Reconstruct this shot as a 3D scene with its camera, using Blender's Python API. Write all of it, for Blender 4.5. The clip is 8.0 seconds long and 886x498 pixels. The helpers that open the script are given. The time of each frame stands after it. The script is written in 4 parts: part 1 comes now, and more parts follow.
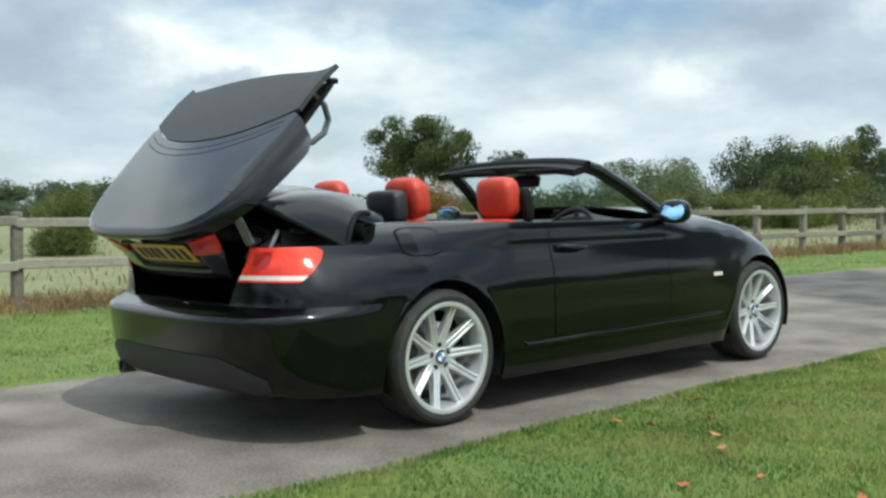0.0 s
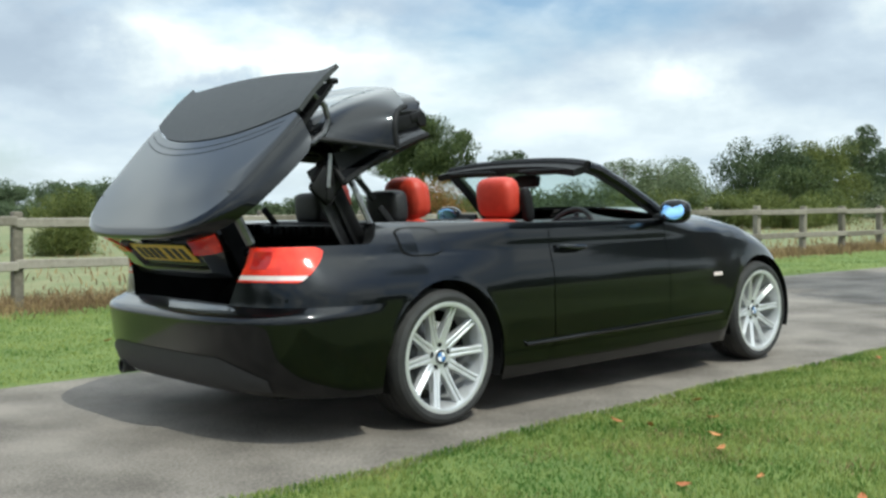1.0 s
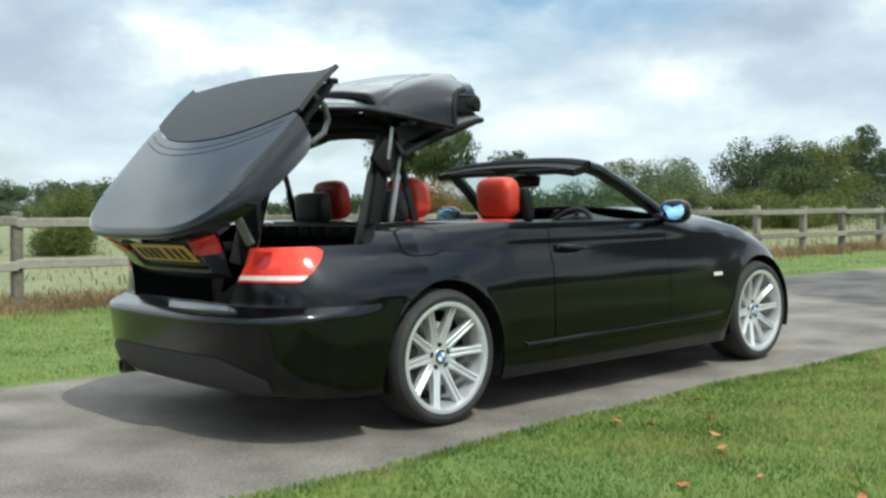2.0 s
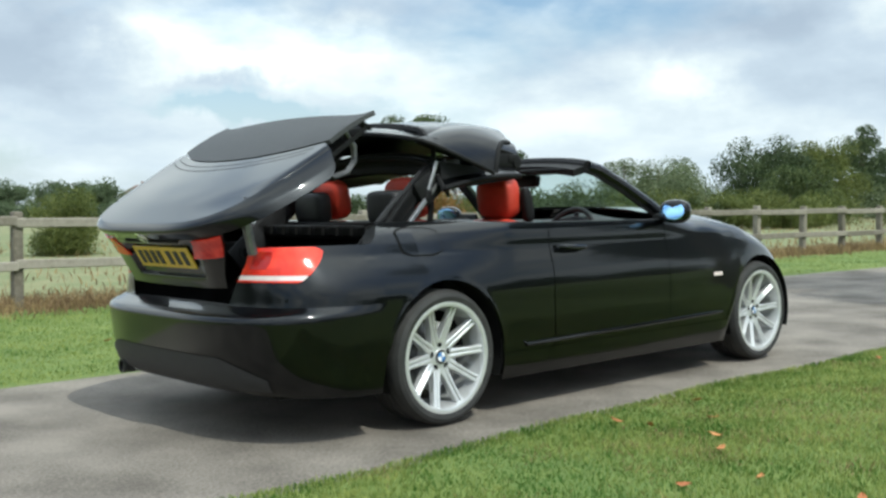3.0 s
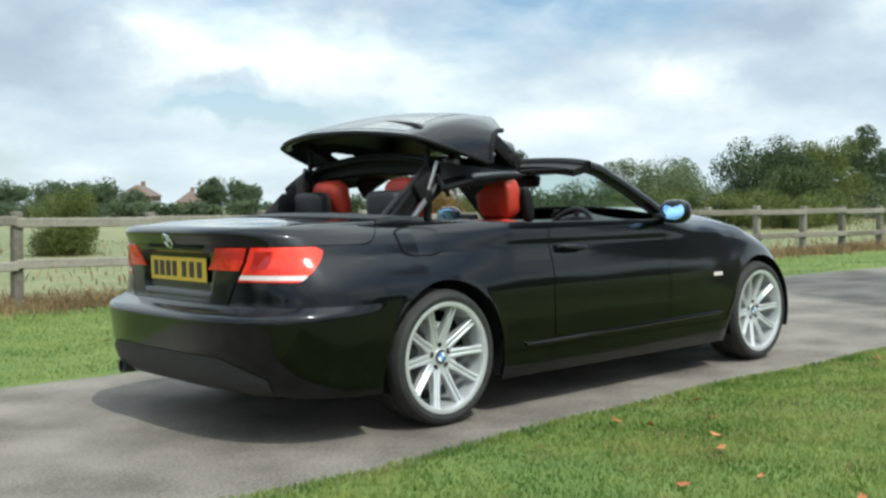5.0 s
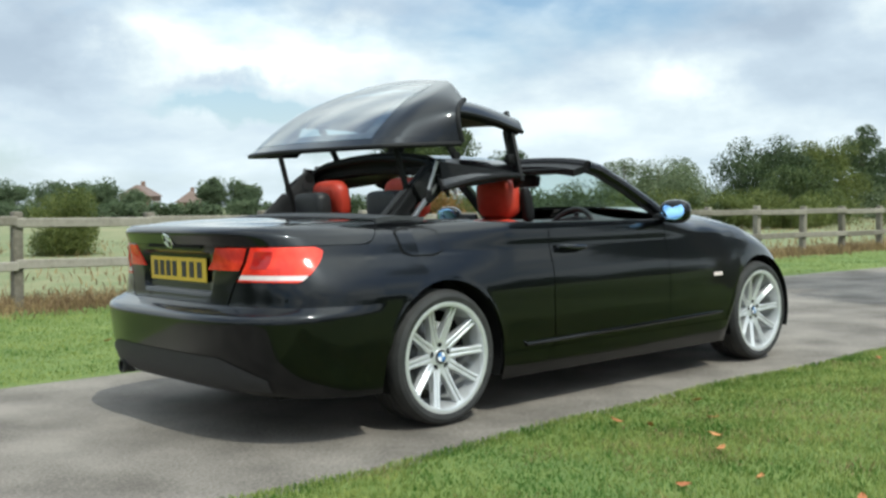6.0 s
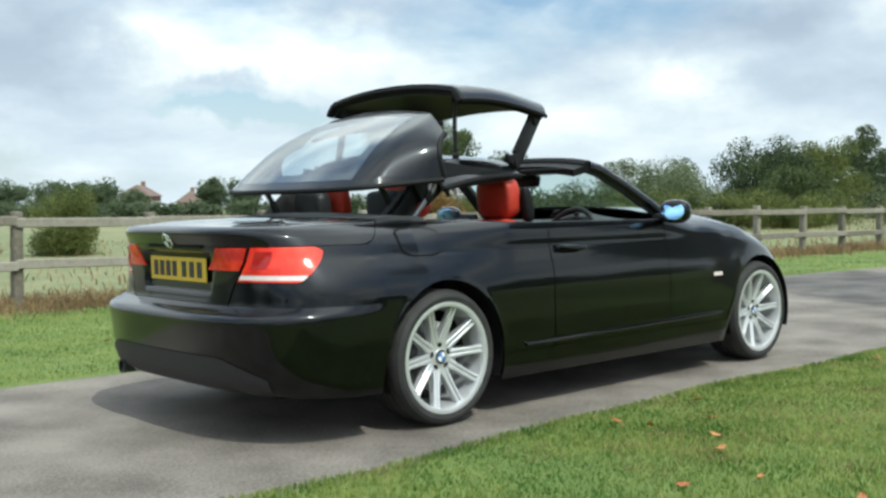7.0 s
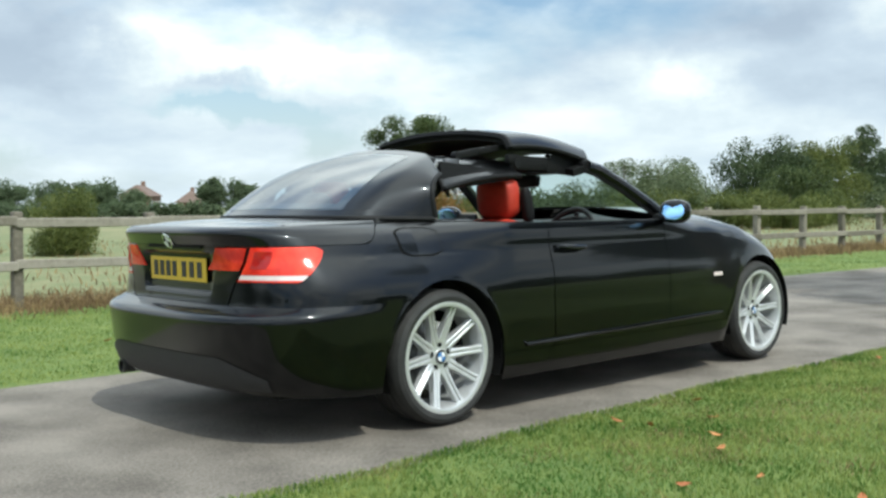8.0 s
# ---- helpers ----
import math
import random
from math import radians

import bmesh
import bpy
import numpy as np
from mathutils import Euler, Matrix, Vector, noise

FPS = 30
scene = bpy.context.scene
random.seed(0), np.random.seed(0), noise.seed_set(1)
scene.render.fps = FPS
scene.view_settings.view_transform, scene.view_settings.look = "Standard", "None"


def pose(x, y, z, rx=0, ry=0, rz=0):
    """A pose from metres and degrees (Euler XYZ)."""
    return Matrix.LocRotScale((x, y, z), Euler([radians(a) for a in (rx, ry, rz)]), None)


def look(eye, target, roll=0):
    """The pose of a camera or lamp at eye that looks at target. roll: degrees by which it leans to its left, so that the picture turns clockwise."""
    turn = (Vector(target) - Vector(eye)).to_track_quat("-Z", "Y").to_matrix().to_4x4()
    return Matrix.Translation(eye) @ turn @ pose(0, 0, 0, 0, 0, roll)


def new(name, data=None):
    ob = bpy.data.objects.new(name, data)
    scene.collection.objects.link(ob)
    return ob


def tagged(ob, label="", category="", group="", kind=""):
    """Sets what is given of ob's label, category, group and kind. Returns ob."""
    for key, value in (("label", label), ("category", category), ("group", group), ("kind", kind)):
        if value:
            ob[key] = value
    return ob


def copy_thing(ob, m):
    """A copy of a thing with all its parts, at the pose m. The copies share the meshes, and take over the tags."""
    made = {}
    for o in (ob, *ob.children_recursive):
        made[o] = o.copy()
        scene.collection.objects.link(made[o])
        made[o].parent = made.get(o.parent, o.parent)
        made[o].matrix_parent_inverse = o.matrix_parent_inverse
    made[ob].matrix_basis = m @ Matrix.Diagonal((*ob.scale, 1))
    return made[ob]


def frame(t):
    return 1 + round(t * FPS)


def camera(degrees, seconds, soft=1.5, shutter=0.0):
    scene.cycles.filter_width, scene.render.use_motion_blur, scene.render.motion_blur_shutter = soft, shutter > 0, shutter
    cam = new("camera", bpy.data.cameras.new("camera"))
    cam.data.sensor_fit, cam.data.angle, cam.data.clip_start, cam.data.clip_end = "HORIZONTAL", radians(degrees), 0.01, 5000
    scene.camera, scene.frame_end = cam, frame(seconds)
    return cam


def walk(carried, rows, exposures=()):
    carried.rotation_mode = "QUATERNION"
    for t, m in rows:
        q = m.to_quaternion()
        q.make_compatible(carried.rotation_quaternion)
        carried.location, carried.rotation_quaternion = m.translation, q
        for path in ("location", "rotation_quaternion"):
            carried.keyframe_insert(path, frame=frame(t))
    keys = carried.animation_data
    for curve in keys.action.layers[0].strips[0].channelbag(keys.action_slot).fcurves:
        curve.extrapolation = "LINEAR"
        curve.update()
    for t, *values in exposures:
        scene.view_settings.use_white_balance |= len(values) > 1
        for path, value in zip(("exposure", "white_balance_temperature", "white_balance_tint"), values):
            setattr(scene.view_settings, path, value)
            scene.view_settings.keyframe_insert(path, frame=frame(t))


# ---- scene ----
# ---------- camera ----------
cam = camera(46.61, 8.0, soft=2.7)
EYE = Vector((-3.233, -4.358, 1.0305))
YAW, PITCH = radians(47.33), radians(-2.49)
AIM = EYE + Vector((math.cos(YAW) * math.cos(PITCH), math.sin(YAW) * math.cos(PITCH), math.sin(PITCH)))
walk(cam, [(0, look(EYE, AIM, -0.77)), (8, look(EYE, AIM, -0.77))],
     [(0, -0.20, 6030, 0), (0.5, -0.13, 6030, 0), (1.2, -0.05, 6030, 0), (3.0, -0.04, 6030, 0), (8.0, -0.04, 6030, 0)])

# ---------- light ----------
SUN = Vector((-0.11, -0.70, 1.0)).normalized()
SUN_ELEV = math.asin(SUN.z)
scene.view_settings.exposure = 0.0


def make_world():
    w = bpy.data.worlds.new("sky")
    scene.world = w
    w.use_nodes = True
    nt = w.node_tree
    nt.nodes.clear()
    N, L = nt.nodes.new, nt.links.new
    out, bg = N("ShaderNodeOutputWorld"), N("ShaderNodeBackground")
    sky = N("ShaderNodeTexSky")
    sky.sky_type, sky.sun_disc = "NISHITA", False
    sky.sun_elevation, sky.sun_rotation = SUN_ELEV, math.atan2(SUN.x, SUN.y)
    sky.dust_density, sky.ozone_density = 1.5, 1.5
    tc = N("ShaderNodeTexCoord")
    sep = N("ShaderNodeSeparateXYZ")
    L(tc.outputs["Generated"], sep.inputs[0])
    # flat cloud layer: direction divided by its height
    hi = N("ShaderNodeMath"); hi.operation = "MAXIMUM"; hi.inputs[1].default_value = 0.0
    L(sep.outputs[2], hi.inputs[0])
    add = N("ShaderNodeMath"); add.operation = "ADD"; add.inputs[1].default_value = 0.30
    L(hi.outputs[0], add.inputs[0])
    dx = N("ShaderNodeMath"); dx.operation = "DIVIDE"
    dy = N("ShaderNodeMath"); dy.operation = "DIVIDE"
    L(sep.outputs[0], dx.inputs[0]); L(add.outputs[0], dx.inputs[1])
    L(sep.outputs[1], dy.inputs[0]); L(add.outputs[0], dy.inputs[1])
    com = N("ShaderNodeCombineXYZ")
    L(dx.outputs[0], com.inputs[0]); L(dy.outputs[0], com.inputs[1])
    com.inputs[2].default_value = 3.7
    def fbm(scale, detail, rough, shift):
        mp = N("ShaderNodeMapping"); mp.inputs["Location"].default_value = shift
        L(com.outputs[0], mp.inputs[0])
        n = N("ShaderNodeTexNoise")
        n.inputs["Scale"].default_value, n.inputs["Detail"].default_value, n.inputs["Roughness"].default_value = scale, detail, rough
        L(mp.outputs[0], n.inputs["Vector"])
        return n.outputs["Fac"]
    def ramp(fac, stops):
        r = N("ShaderNodeValToRGB")
        e = r.color_ramp.elements
        while len(e) < len(stops):
            e.new(0.5)
        for k, (p, c) in zip(e, stops):
            k.position, k.color = p, (*c, 1)
        L(fac, r.inputs[0])
        return r.outputs[0]
    # single cloud masses: place across the north-eastern sky, height, half width, half height, weight
    def math_node(op, a, b):
        n = N("ShaderNodeMath"); n.operation = op
        for k, v in ((0, a), (1, b)):
            if isinstance(v, (int, float)):
                n.inputs[k].default_value = v
            else:
                L(v, n.inputs[k])
        return n.outputs[0]
    across = N("ShaderNodeVectorMath"); across.operation = "DOT_PRODUCT"
    across.inputs[1].default_value = (math.sin(YAW), -math.cos(YAW), 0)
    L(tc.outputs["Generated"], across.inputs[0])
    frayed = N("ShaderNodeTexNoise")
    frayed.inputs["Scale"].default_value, frayed.inputs["Detail"].default_value, frayed.inputs["Roughness"].default_value = 7.0, 6, 0.6
    L(tc.outputs["Generated"], frayed.inputs["Vector"])
    fray = N("ShaderNodeSeparateColor")
    L(frayed.outputs["Color"], fray.inputs[0])
    du = math_node("MULTIPLY_ADD", fray.outputs[0], 0.22); dv = math_node("MULTIPLY_ADD", fray.outputs[1], 0.10)
    du.node.inputs[2].default_value, dv.node.inputs[2].default_value = -0.11, -0.05
    uu, vv = math_node("ADD", across.outputs["Value"], du), math_node("ADD", sep.outputs[2], dv)
    def masses(rows, fac):
        for u, v, wide, tall, weight in rows:
            a = math_node("POWER", math_node("MULTIPLY", math_node("SUBTRACT", uu, u), 1 / wide), 2)
            b = math_node("POWER", math_node("MULTIPLY", math_node("SUBTRACT", vv, v), 1 / tall), 2)
            fall = math_node("EXPONENT", math_node("MULTIPLY", math_node("ADD", a, b), -0.8), 0)
            fac = math_node("ADD", fac, math_node("MULTIPLY", fall, weight))
        return fac
    GAPS = [(-0.177, 0.086, 0.104, 0.013, -0.34), (-0.093, 0.056, 0.033, 0.014, -0.25), (-0.38, 0.052, 0.033, 0.011, -0.15)]
    CLOUDS = [(-0.347, 0.152, 0.093, 0.047, -0.26), (-0.185, 0.144, 0.126, 0.041, 0.22), (-0.197, 0.106, 0.082, 0.009, -0.2), (-0.348, 0.08, 0.11, 0.022, 0.06), (0.022, 0.13, 0.126, 0.044, -0.12), (-0.042, 0.181, 0.088, 0.022, -0.16), (0.227, 0.115, 0.041, 0.019, 0.2), (0.315, 0.097, 0.082, 0.038, -0.2), (0.16, 0.153, 0.099, 0.022, -0.05), (0.119, 0.073, 0.088, 0.022, 0.1), (0.269, 0.168, 0.11, 0.019, -0.12), (-0.099, 0.057, 0.165, 0.016, 0.06)]
    cover = ramp(masses(GAPS, fbm(1.15, 8, 0.52, (2.3, 0.4, 0))), [(0.35, (0.05, 0.05, 0.05)), (0.50, (1, 1, 1))])
    shade = ramp(masses(CLOUDS, fbm(1.6, 9, 0.55, (5.1, 1.7, 0))), [(0.24, (0.52, 0.58, 0.69)), (0.37, (0.68, 0.74, 0.84)), (0.48, (0.92, 0.95, 0.98)), (0.62, (1.30, 1.29, 1.27))])
    skyc = N("ShaderNodeVectorMath"); skyc.operation = "SCALE"; skyc.inputs["Scale"].default_value = 0.14
    L(sky.outputs[0], skyc.inputs[0])
    cl = N("ShaderNodeVectorMath"); cl.operation = "SCALE"; cl.inputs["Scale"].default_value = 1.0
    L(shade, cl.inputs[0])
    mix = N("ShaderNodeMix"); mix.data_type = "RGBA"
    L(cover, mix.inputs["Factor"]); L(skyc.outputs[0], mix.inputs["A"]); L(cl.outputs[0], mix.inputs["B"])
    # pale haze towards the horizon
    low = N("ShaderNodeMapRange"); low.inputs["From Min"].default_value, low.inputs["From Max"].default_value = 0.0, 0.16
    low.inputs["To Min"].default_value, low.inputs["To Max"].default_value = 0.75, 0.0
    L(hi.outputs[0], low.inputs[0])
    hz = N("ShaderNodeMix"); hz.data_type = "RGBA"
    hz.inputs["B"].default_value = (0.82, 0.88, 0.95, 1)
    L(low.outputs[0], hz.inputs["Factor"]); L(mix.outputs["Result"], hz.inputs["A"])
    L(hz.outputs["Result"], bg.inputs["Color"])
    # thinner, brighter cloud overhead
    up = N("ShaderNodeMapRange"); up.inputs["From Min"].default_value, up.inputs["From Max"].default_value = 0.30, 0.75
    up.inputs["To Min"].default_value, up.inputs["To Max"].default_value = 1.0, 1.95
    L(hi.outputs[0], up.inputs[0]); L(up.outputs[0], bg.inputs["Strength"])
    L(bg.outputs[0], out.inputs[0])


make_world()
sun_data = bpy.data.lights.new("sun", "SUN")
sun_data.energy, sun_data.angle, sun_data.color = 3.75, radians(0.9), (1.0, 0.93, 0.83)
sun = new("sun", sun_data)
sun.matrix_world = look(SUN * 50, (0, 0, 0))


# ---------- materials ----------
def material(name, color, rough=0.5, metal=0.0, color2=None, scale=8.0, bump=0.0, bump_scale=None, coat=0.0, spec=0.5,
             thin=0.0, transmission=0.0, big=None, per_object=0.0, island=0.0, sheen=0.0, stretch=(1, 1, 1), span=(0.32, 0.68)):
    """Principled material with grain of two scales, fine relief and variation from piece to piece."""
    m = bpy.data.materials.new(name)
    m.use_nodes = True
    nt = m.node_tree
    N, L = nt.nodes.new, nt.links.new
    b = nt.nodes["Principled BSDF"]
    b.inputs["Roughness"].default_value, b.inputs["Metallic"].default_value = rough, metal
    b.inputs["Coat Weight"].default_value, b.inputs["Coat Roughness"].default_value = coat, 0.05
    b.inputs["Coat IOR"].default_value = 1.39
    b.inputs["Specular IOR Level"].default_value = spec
    b.inputs["Transmission Weight"].default_value = transmission
    b.inputs["Sheen Weight"].default_value = sheen
    b.inputs["Base Color"].default_value = (*color, 1)
    tc = N("ShaderNodeTexCoord")
    mp = N("ShaderNodeMapping"); mp.inputs["Scale"].default_value = stretch
    L(tc.outputs["Object"], mp.inputs[0])
    if color2:
        n = N("ShaderNodeTexNoise"); n.inputs["Scale"].default_value = scale; n.inputs["Detail"].default_value = 6; n.inputs["Roughness"].default_value = 0.65
        L(mp.outputs[0], n.inputs["Vector"])
        fac = n.outputs["Fac"]
        if big:
            n2 = N("ShaderNodeTexNoise"); n2.inputs["Scale"].default_value = big; n2.inputs["Detail"].default_value = 3
            L(mp.outputs[0], n2.inputs["Vector"])
            a = N("ShaderNodeMath"); a.operation = "ADD"
            L(fac, a.inputs[0]); L(n2.outputs["Fac"], a.inputs[1])
            h = N("ShaderNodeMath"); h.operation = "MULTIPLY"; h.inputs[1].default_value = 0.5
            L(a.outputs[0], h.inputs[0]); fac = h.outputs[0]
        if per_object or island:
            src = N("ShaderNodeObjectInfo").outputs["Random"] if per_object else N("ShaderNodeNewGeometry").outputs["Random Per Island"]
            a = N("ShaderNodeMath"); a.operation = "MULTIPLY_ADD"; a.inputs[1].default_value = per_object or island
            L(src, a.inputs[0]); L(fac, a.inputs[2])
            s = N("ShaderNodeMath"); s.operation = "SUBTRACT"; s.inputs[1].default_value = (per_object or island) / 2
            L(a.outputs[0], s.inputs[0]); fac = s.outputs[0]
        r = N("ShaderNodeValToRGB")
        r.color_ramp.elements[0].position, r.color_ramp.elements[1].position = span
        r.color_ramp.elements[0].color, r.color_ramp.elements[1].color = (*color, 1), (*color2, 1)
        L(fac, r.inputs[0]); L(r.outputs[0], b.inputs["Base Color"])
    if bump:
        n3 = N("ShaderNodeTexNoise"); n3.inputs["Scale"].default_value = bump_scale or scale * 4; n3.inputs["Detail"].default_value = 4
        L(mp.outputs[0], n3.inputs["Vector"])
        bp = N("ShaderNodeBump"); bp.inputs["Strength"].default_value = 1.0; bp.inputs["Distance"].default_value = bump
        L(n3.outputs["Fac"], bp.inputs["Height"]); L(bp.outputs[0], b.inputs["Normal"])
    if thin:
        # light passes through thin leaves
        out = nt.nodes["Material Output"]
        tl, mx = N("ShaderNodeBsdfTranslucent"), N("ShaderNodeMixShader")
        if color2:
            L(r.outputs[0], tl.inputs["Color"])
        else:
            tl.inputs["Color"].default_value = (*color, 1)
        mx.inputs[0].default_value = thin
        L(b.outputs[0], mx.inputs[1]); L(tl.outputs[0], mx.inputs[2]); L(mx.outputs[0], out.inputs[0])
    return m


PAINT = material("black_paint", (0.0030, 0.0036, 0.0046), 0.34, 0.9, (0.0050, 0.0060, 0.0076), 900, coat=1.0, spec=0.5)
PLASTIC = material("black_plastic", (0.006, 0.006, 0.0065), 0.55, 0, (0.012, 0.012, 0.0125), 60, 0.0004, 700, spec=0.18)
TRIM_BLACK = material("satin_black_cover", (0.014, 0.014, 0.015), 0.55, 0, (0.022, 0.022, 0.024), 40, 0.0005, 500)
TRIM = material("tonneau_trim", (0.035, 0.037, 0.040), 0.62, 0, (0.05, 0.052, 0.055), 40, 0.0006, 900)
DARK = material("underbody", (0.005, 0.005, 0.005), 0.85, 0, (0.010, 0.010, 0.010), 10, spec=0.15)
RUBBER = material("tyre_rubber", (0.016, 0.016, 0.016), 0.7, 0, (0.032, 0.031, 0.030), 18, 0.0006, 300)
SILVER = material("silver_alloy", (0.64, 0.65, 0.66), 0.34, 0.6, (0.72, 0.73, 0.74), 30, 0.0001, 900)
STEEL = material("steel", (0.10, 0.10, 0.105), 0.38, 0.9, (0.22, 0.22, 0.225), 25)
BRIGHT_STEEL = material("bright_steel", (0.28, 0.28, 0.29), 0.35, 0.8, (0.45, 0.45, 0.46), 25)
CHROME = material("chrome", (0.8, 0.81, 0.82), 0.08, 1.0, (0.85, 0.85, 0.86), 50)
LEATHER = material("red_leather", (0.42, 0.035, 0.018), 0.48, 0, (0.52, 0.05, 0.026), 22, 0.0008, 260)
BLACK_LEATHER = material("black_leather", (0.013, 0.013, 0.014), 0.5, 0, (0.022, 0.022, 0.023), 22, 0.0007, 260)
LENS = material("red_lens", (0.46, 0.006, 0.004), 0.12, 0, (0.92, 0.055, 0.022), 14, big=6.0, coat=0.25, span=(0.38, 0.62))
LENS_DEEP = material("deep_red_lens", (0.30, 0.006, 0.005), 0.10, 0, (0.42, 0.012, 0.008), 30, coat=1.0)
LENS_WHITE = material("clear_lens", (0.72, 0.60, 0.60), 0.15, 0, (0.82, 0.72, 0.70), 40, coat=1.0)
PLATE_Y = material("yellow_plate", (0.62, 0.42, 0.03), 0.35, 0, (0.70, 0.48, 0.05), 30)
INK = material("black_ink", (0.02, 0.02, 0.02), 0.5, 0, (0.03, 0.03, 0.03), 60)
ENAMEL_BLUE = material("blue_enamel", (0.04, 0.16, 0.42), 0.25, 0, (0.06, 0.2, 0.5), 60, coat=1.0)
ENAMEL_WHITE = material("white_enamel", (0.75, 0.77, 0.8), 0.25, 0, (0.8, 0.8, 0.82), 60, coat=1.0)
MIRROR = material("blue_mirror_glass", (0.35, 0.62, 0.95), 0.02, 1.0)
ASPHALT = material("asphalt", (0.095, 0.082, 0.068), 0.9, 0, (0.235, 0.208, 0.178), 70, 0.006, 160, big=1.6, span=(0.41, 0.59))
SOIL = material("verge_soil", (0.075, 0.13, 0.026), 0.95, 0, (0.17, 0.21, 0.05), 9, 0.012, 60, big=0.7)
FIELD = material("pasture", (0.09, 0.13, 0.045), 0.95, 0, (0.22, 0.205, 0.105), 1.2, 0.03, 6, big=0.07, span=(0.38, 0.62), stretch=(1, 1, 1))
BLADE = material("grass_blade", (0.045, 0.125, 0.014), 0.6, 0, (0.36, 0.40, 0.125), 4.0, big=1.1, island=0.22, spec=0.25, thin=0.4, span=(0.36, 0.64))
DRY = material("dry_grass", (0.15, 0.095, 0.055), 0.8, 0, (0.37, 0.27, 0.14), 1.4, island=0.6, spec=0.2, thin=0.4)
LEAF = material("leaf_mid", (0.038, 0.062, 0.020), 0.6, 0, (0.105, 0.135, 0.045), 0.9, island=0.55, spec=0.3, thin=0.4)
LEAF_OLIVE = material("leaf_olive", (0.070, 0.095, 0.022), 0.6, 0, (0.17, 0.19, 0.052), 0.8, island=0.5, spec=0.3, thin=0.4)
LEAF_GREY = material("leaf_grey_green", (0.085, 0.115, 0.055), 0.6, 0, (0.19, 0.225, 0.12), 0.8, island=0.5, spec=0.3, thin=0.4)
LEAF_DARK = material("leaf_dark", (0.032, 0.055, 0.022), 0.6, 0, (0.088, 0.118, 0.048), 0.9, island=0.5, spec=0.3, thin=0.4)
# dark leaf greyed and paled: aerial haze mixed into the far leaves' colour
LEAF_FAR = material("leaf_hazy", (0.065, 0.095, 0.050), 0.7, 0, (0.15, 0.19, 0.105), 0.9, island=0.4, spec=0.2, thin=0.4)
LEAF_RUST = material("leaf_rust", (0.11, 0.12, 0.03), 0.7, 0, (0.32, 0.15, 0.06), 3.0, island=0.6, spec=0.2, thin=0.4)
BARK = material("bark", (0.06, 0.045, 0.032), 0.9, 0, (0.12, 0.095, 0.07), 12, 0.02, 20)
WOOD = material("weathered_wood", (0.12, 0.105, 0.08), 0.85, 0, (0.29, 0.265, 0.22), 22, 0.003, 60, big=2.0, per_object=0.3, stretch=(1, 1, 1))
BRICK = material("red_brick", (0.16, 0.10, 0.075), 0.9, 0, (0.23, 0.15, 0.115), 3)
ROOF_TILE = material("roof_tile", (0.13, 0.09, 0.075), 0.9, 0, (0.18, 0.13, 0.11), 3)


def glass_material(name, tint, rough=0.0, gain=0.86, least=0.10):
    m = bpy.data.materials.new(name)
    m.use_nodes = True
    nt = m.node_tree
    nt.nodes.clear()
    N, L = nt.nodes.new, nt.links.new
    out, mix, gl, tr, fr = N("ShaderNodeOutputMaterial"), N("ShaderNodeMixShader"), N("ShaderNodeBsdfGlossy"), N("ShaderNodeBsdfTransparent"), N("ShaderNodeLayerWeight")
    gl.inputs["Roughness"].default_value = rough
    tr.inputs["Color"].default_value = (*tint, 1)
    fr.inputs["Blend"].default_value = 0.5
    pw, ml = N("ShaderNodeMath"), N("ShaderNodeMath")
    pw.operation, ml.operation = "POWER", "MULTIPLY_ADD"
    pw.inputs[1].default_value, ml.inputs[1].default_value, ml.inputs[2].default_value = 2.1, gain, least
    L(fr.outputs["Facing"], pw.inputs[0]); L(pw.outputs[0], ml.inputs[0])
    L(ml.outputs[0], mix.inputs[0]); L(tr.outputs[0], mix.inputs[1]); L(gl.outputs[0], mix.inputs[2]); L(mix.outputs[0], out.inputs[0])
    return m


GLASS = glass_material("clear_glass", (0.80, 0.92, 0.88), 0.0, 0.40, 0.05)
TINTED = glass_material("tinted_glass", (0.55, 0.68, 0.70))


# ---------- building helpers ----------
def part(name, bm, mat, parent=None, label="", smooth=35):
    """Links a bmesh as one mesh object under a thing or a part."""
    bmesh.ops.recalc_face_normals(bm, faces=bm.faces)
    for f in bm.faces:
        f.smooth = smooth > 0
    for e in bm.edges:
        if len(e.link_faces) == 2 and e.calc_face_angle(0) > radians(smooth or 0.1):
            e.smooth = False
    me = bpy.data.meshes.new(name)
    bm.to_mesh(me)
    bm.free()
    for m in mat if isinstance(mat, (list, tuple)) else [mat]:
        me.materials.append(m)
    ob = new(name, me)
    if parent:
        ob.parent = parent
    if label:
        ob["label"] = label
    return ob


def pair(name, bm, mat, parent=None, label=""):
    """Links the right and the left piece of a mirrored bmesh as two parts."""
    other = bm.copy()
    bmesh.ops.delete(bm, geom=[f for f in bm.faces if f.calc_center_median().y > 0], context="FACES")
    bmesh.ops.delete(other, geom=[f for f in other.faces if f.calc_center_median().y <= 0], context="FACES")
    return part(name, bm, mat, parent, label), part(name, other, mat, parent, label)


def again(ob, m, parent=None):
    """The same mesh once more as an object of its own."""
    o = new(ob.name.split(".")[0], ob.data)
    o.parent = parent or ob.parent
    o.matrix_basis = m
    if ob.get("label"):
        o["label"] = ob["label"]
    return o


def empty(name, m=None, parent=None):
    o = new(name)
    o.empty_display_size = 0.2
    if parent:
        o.parent = parent
    if m:
        o.matrix_basis = m
    return o


def lerp(a, b, t):
    return a + (b - a) * t


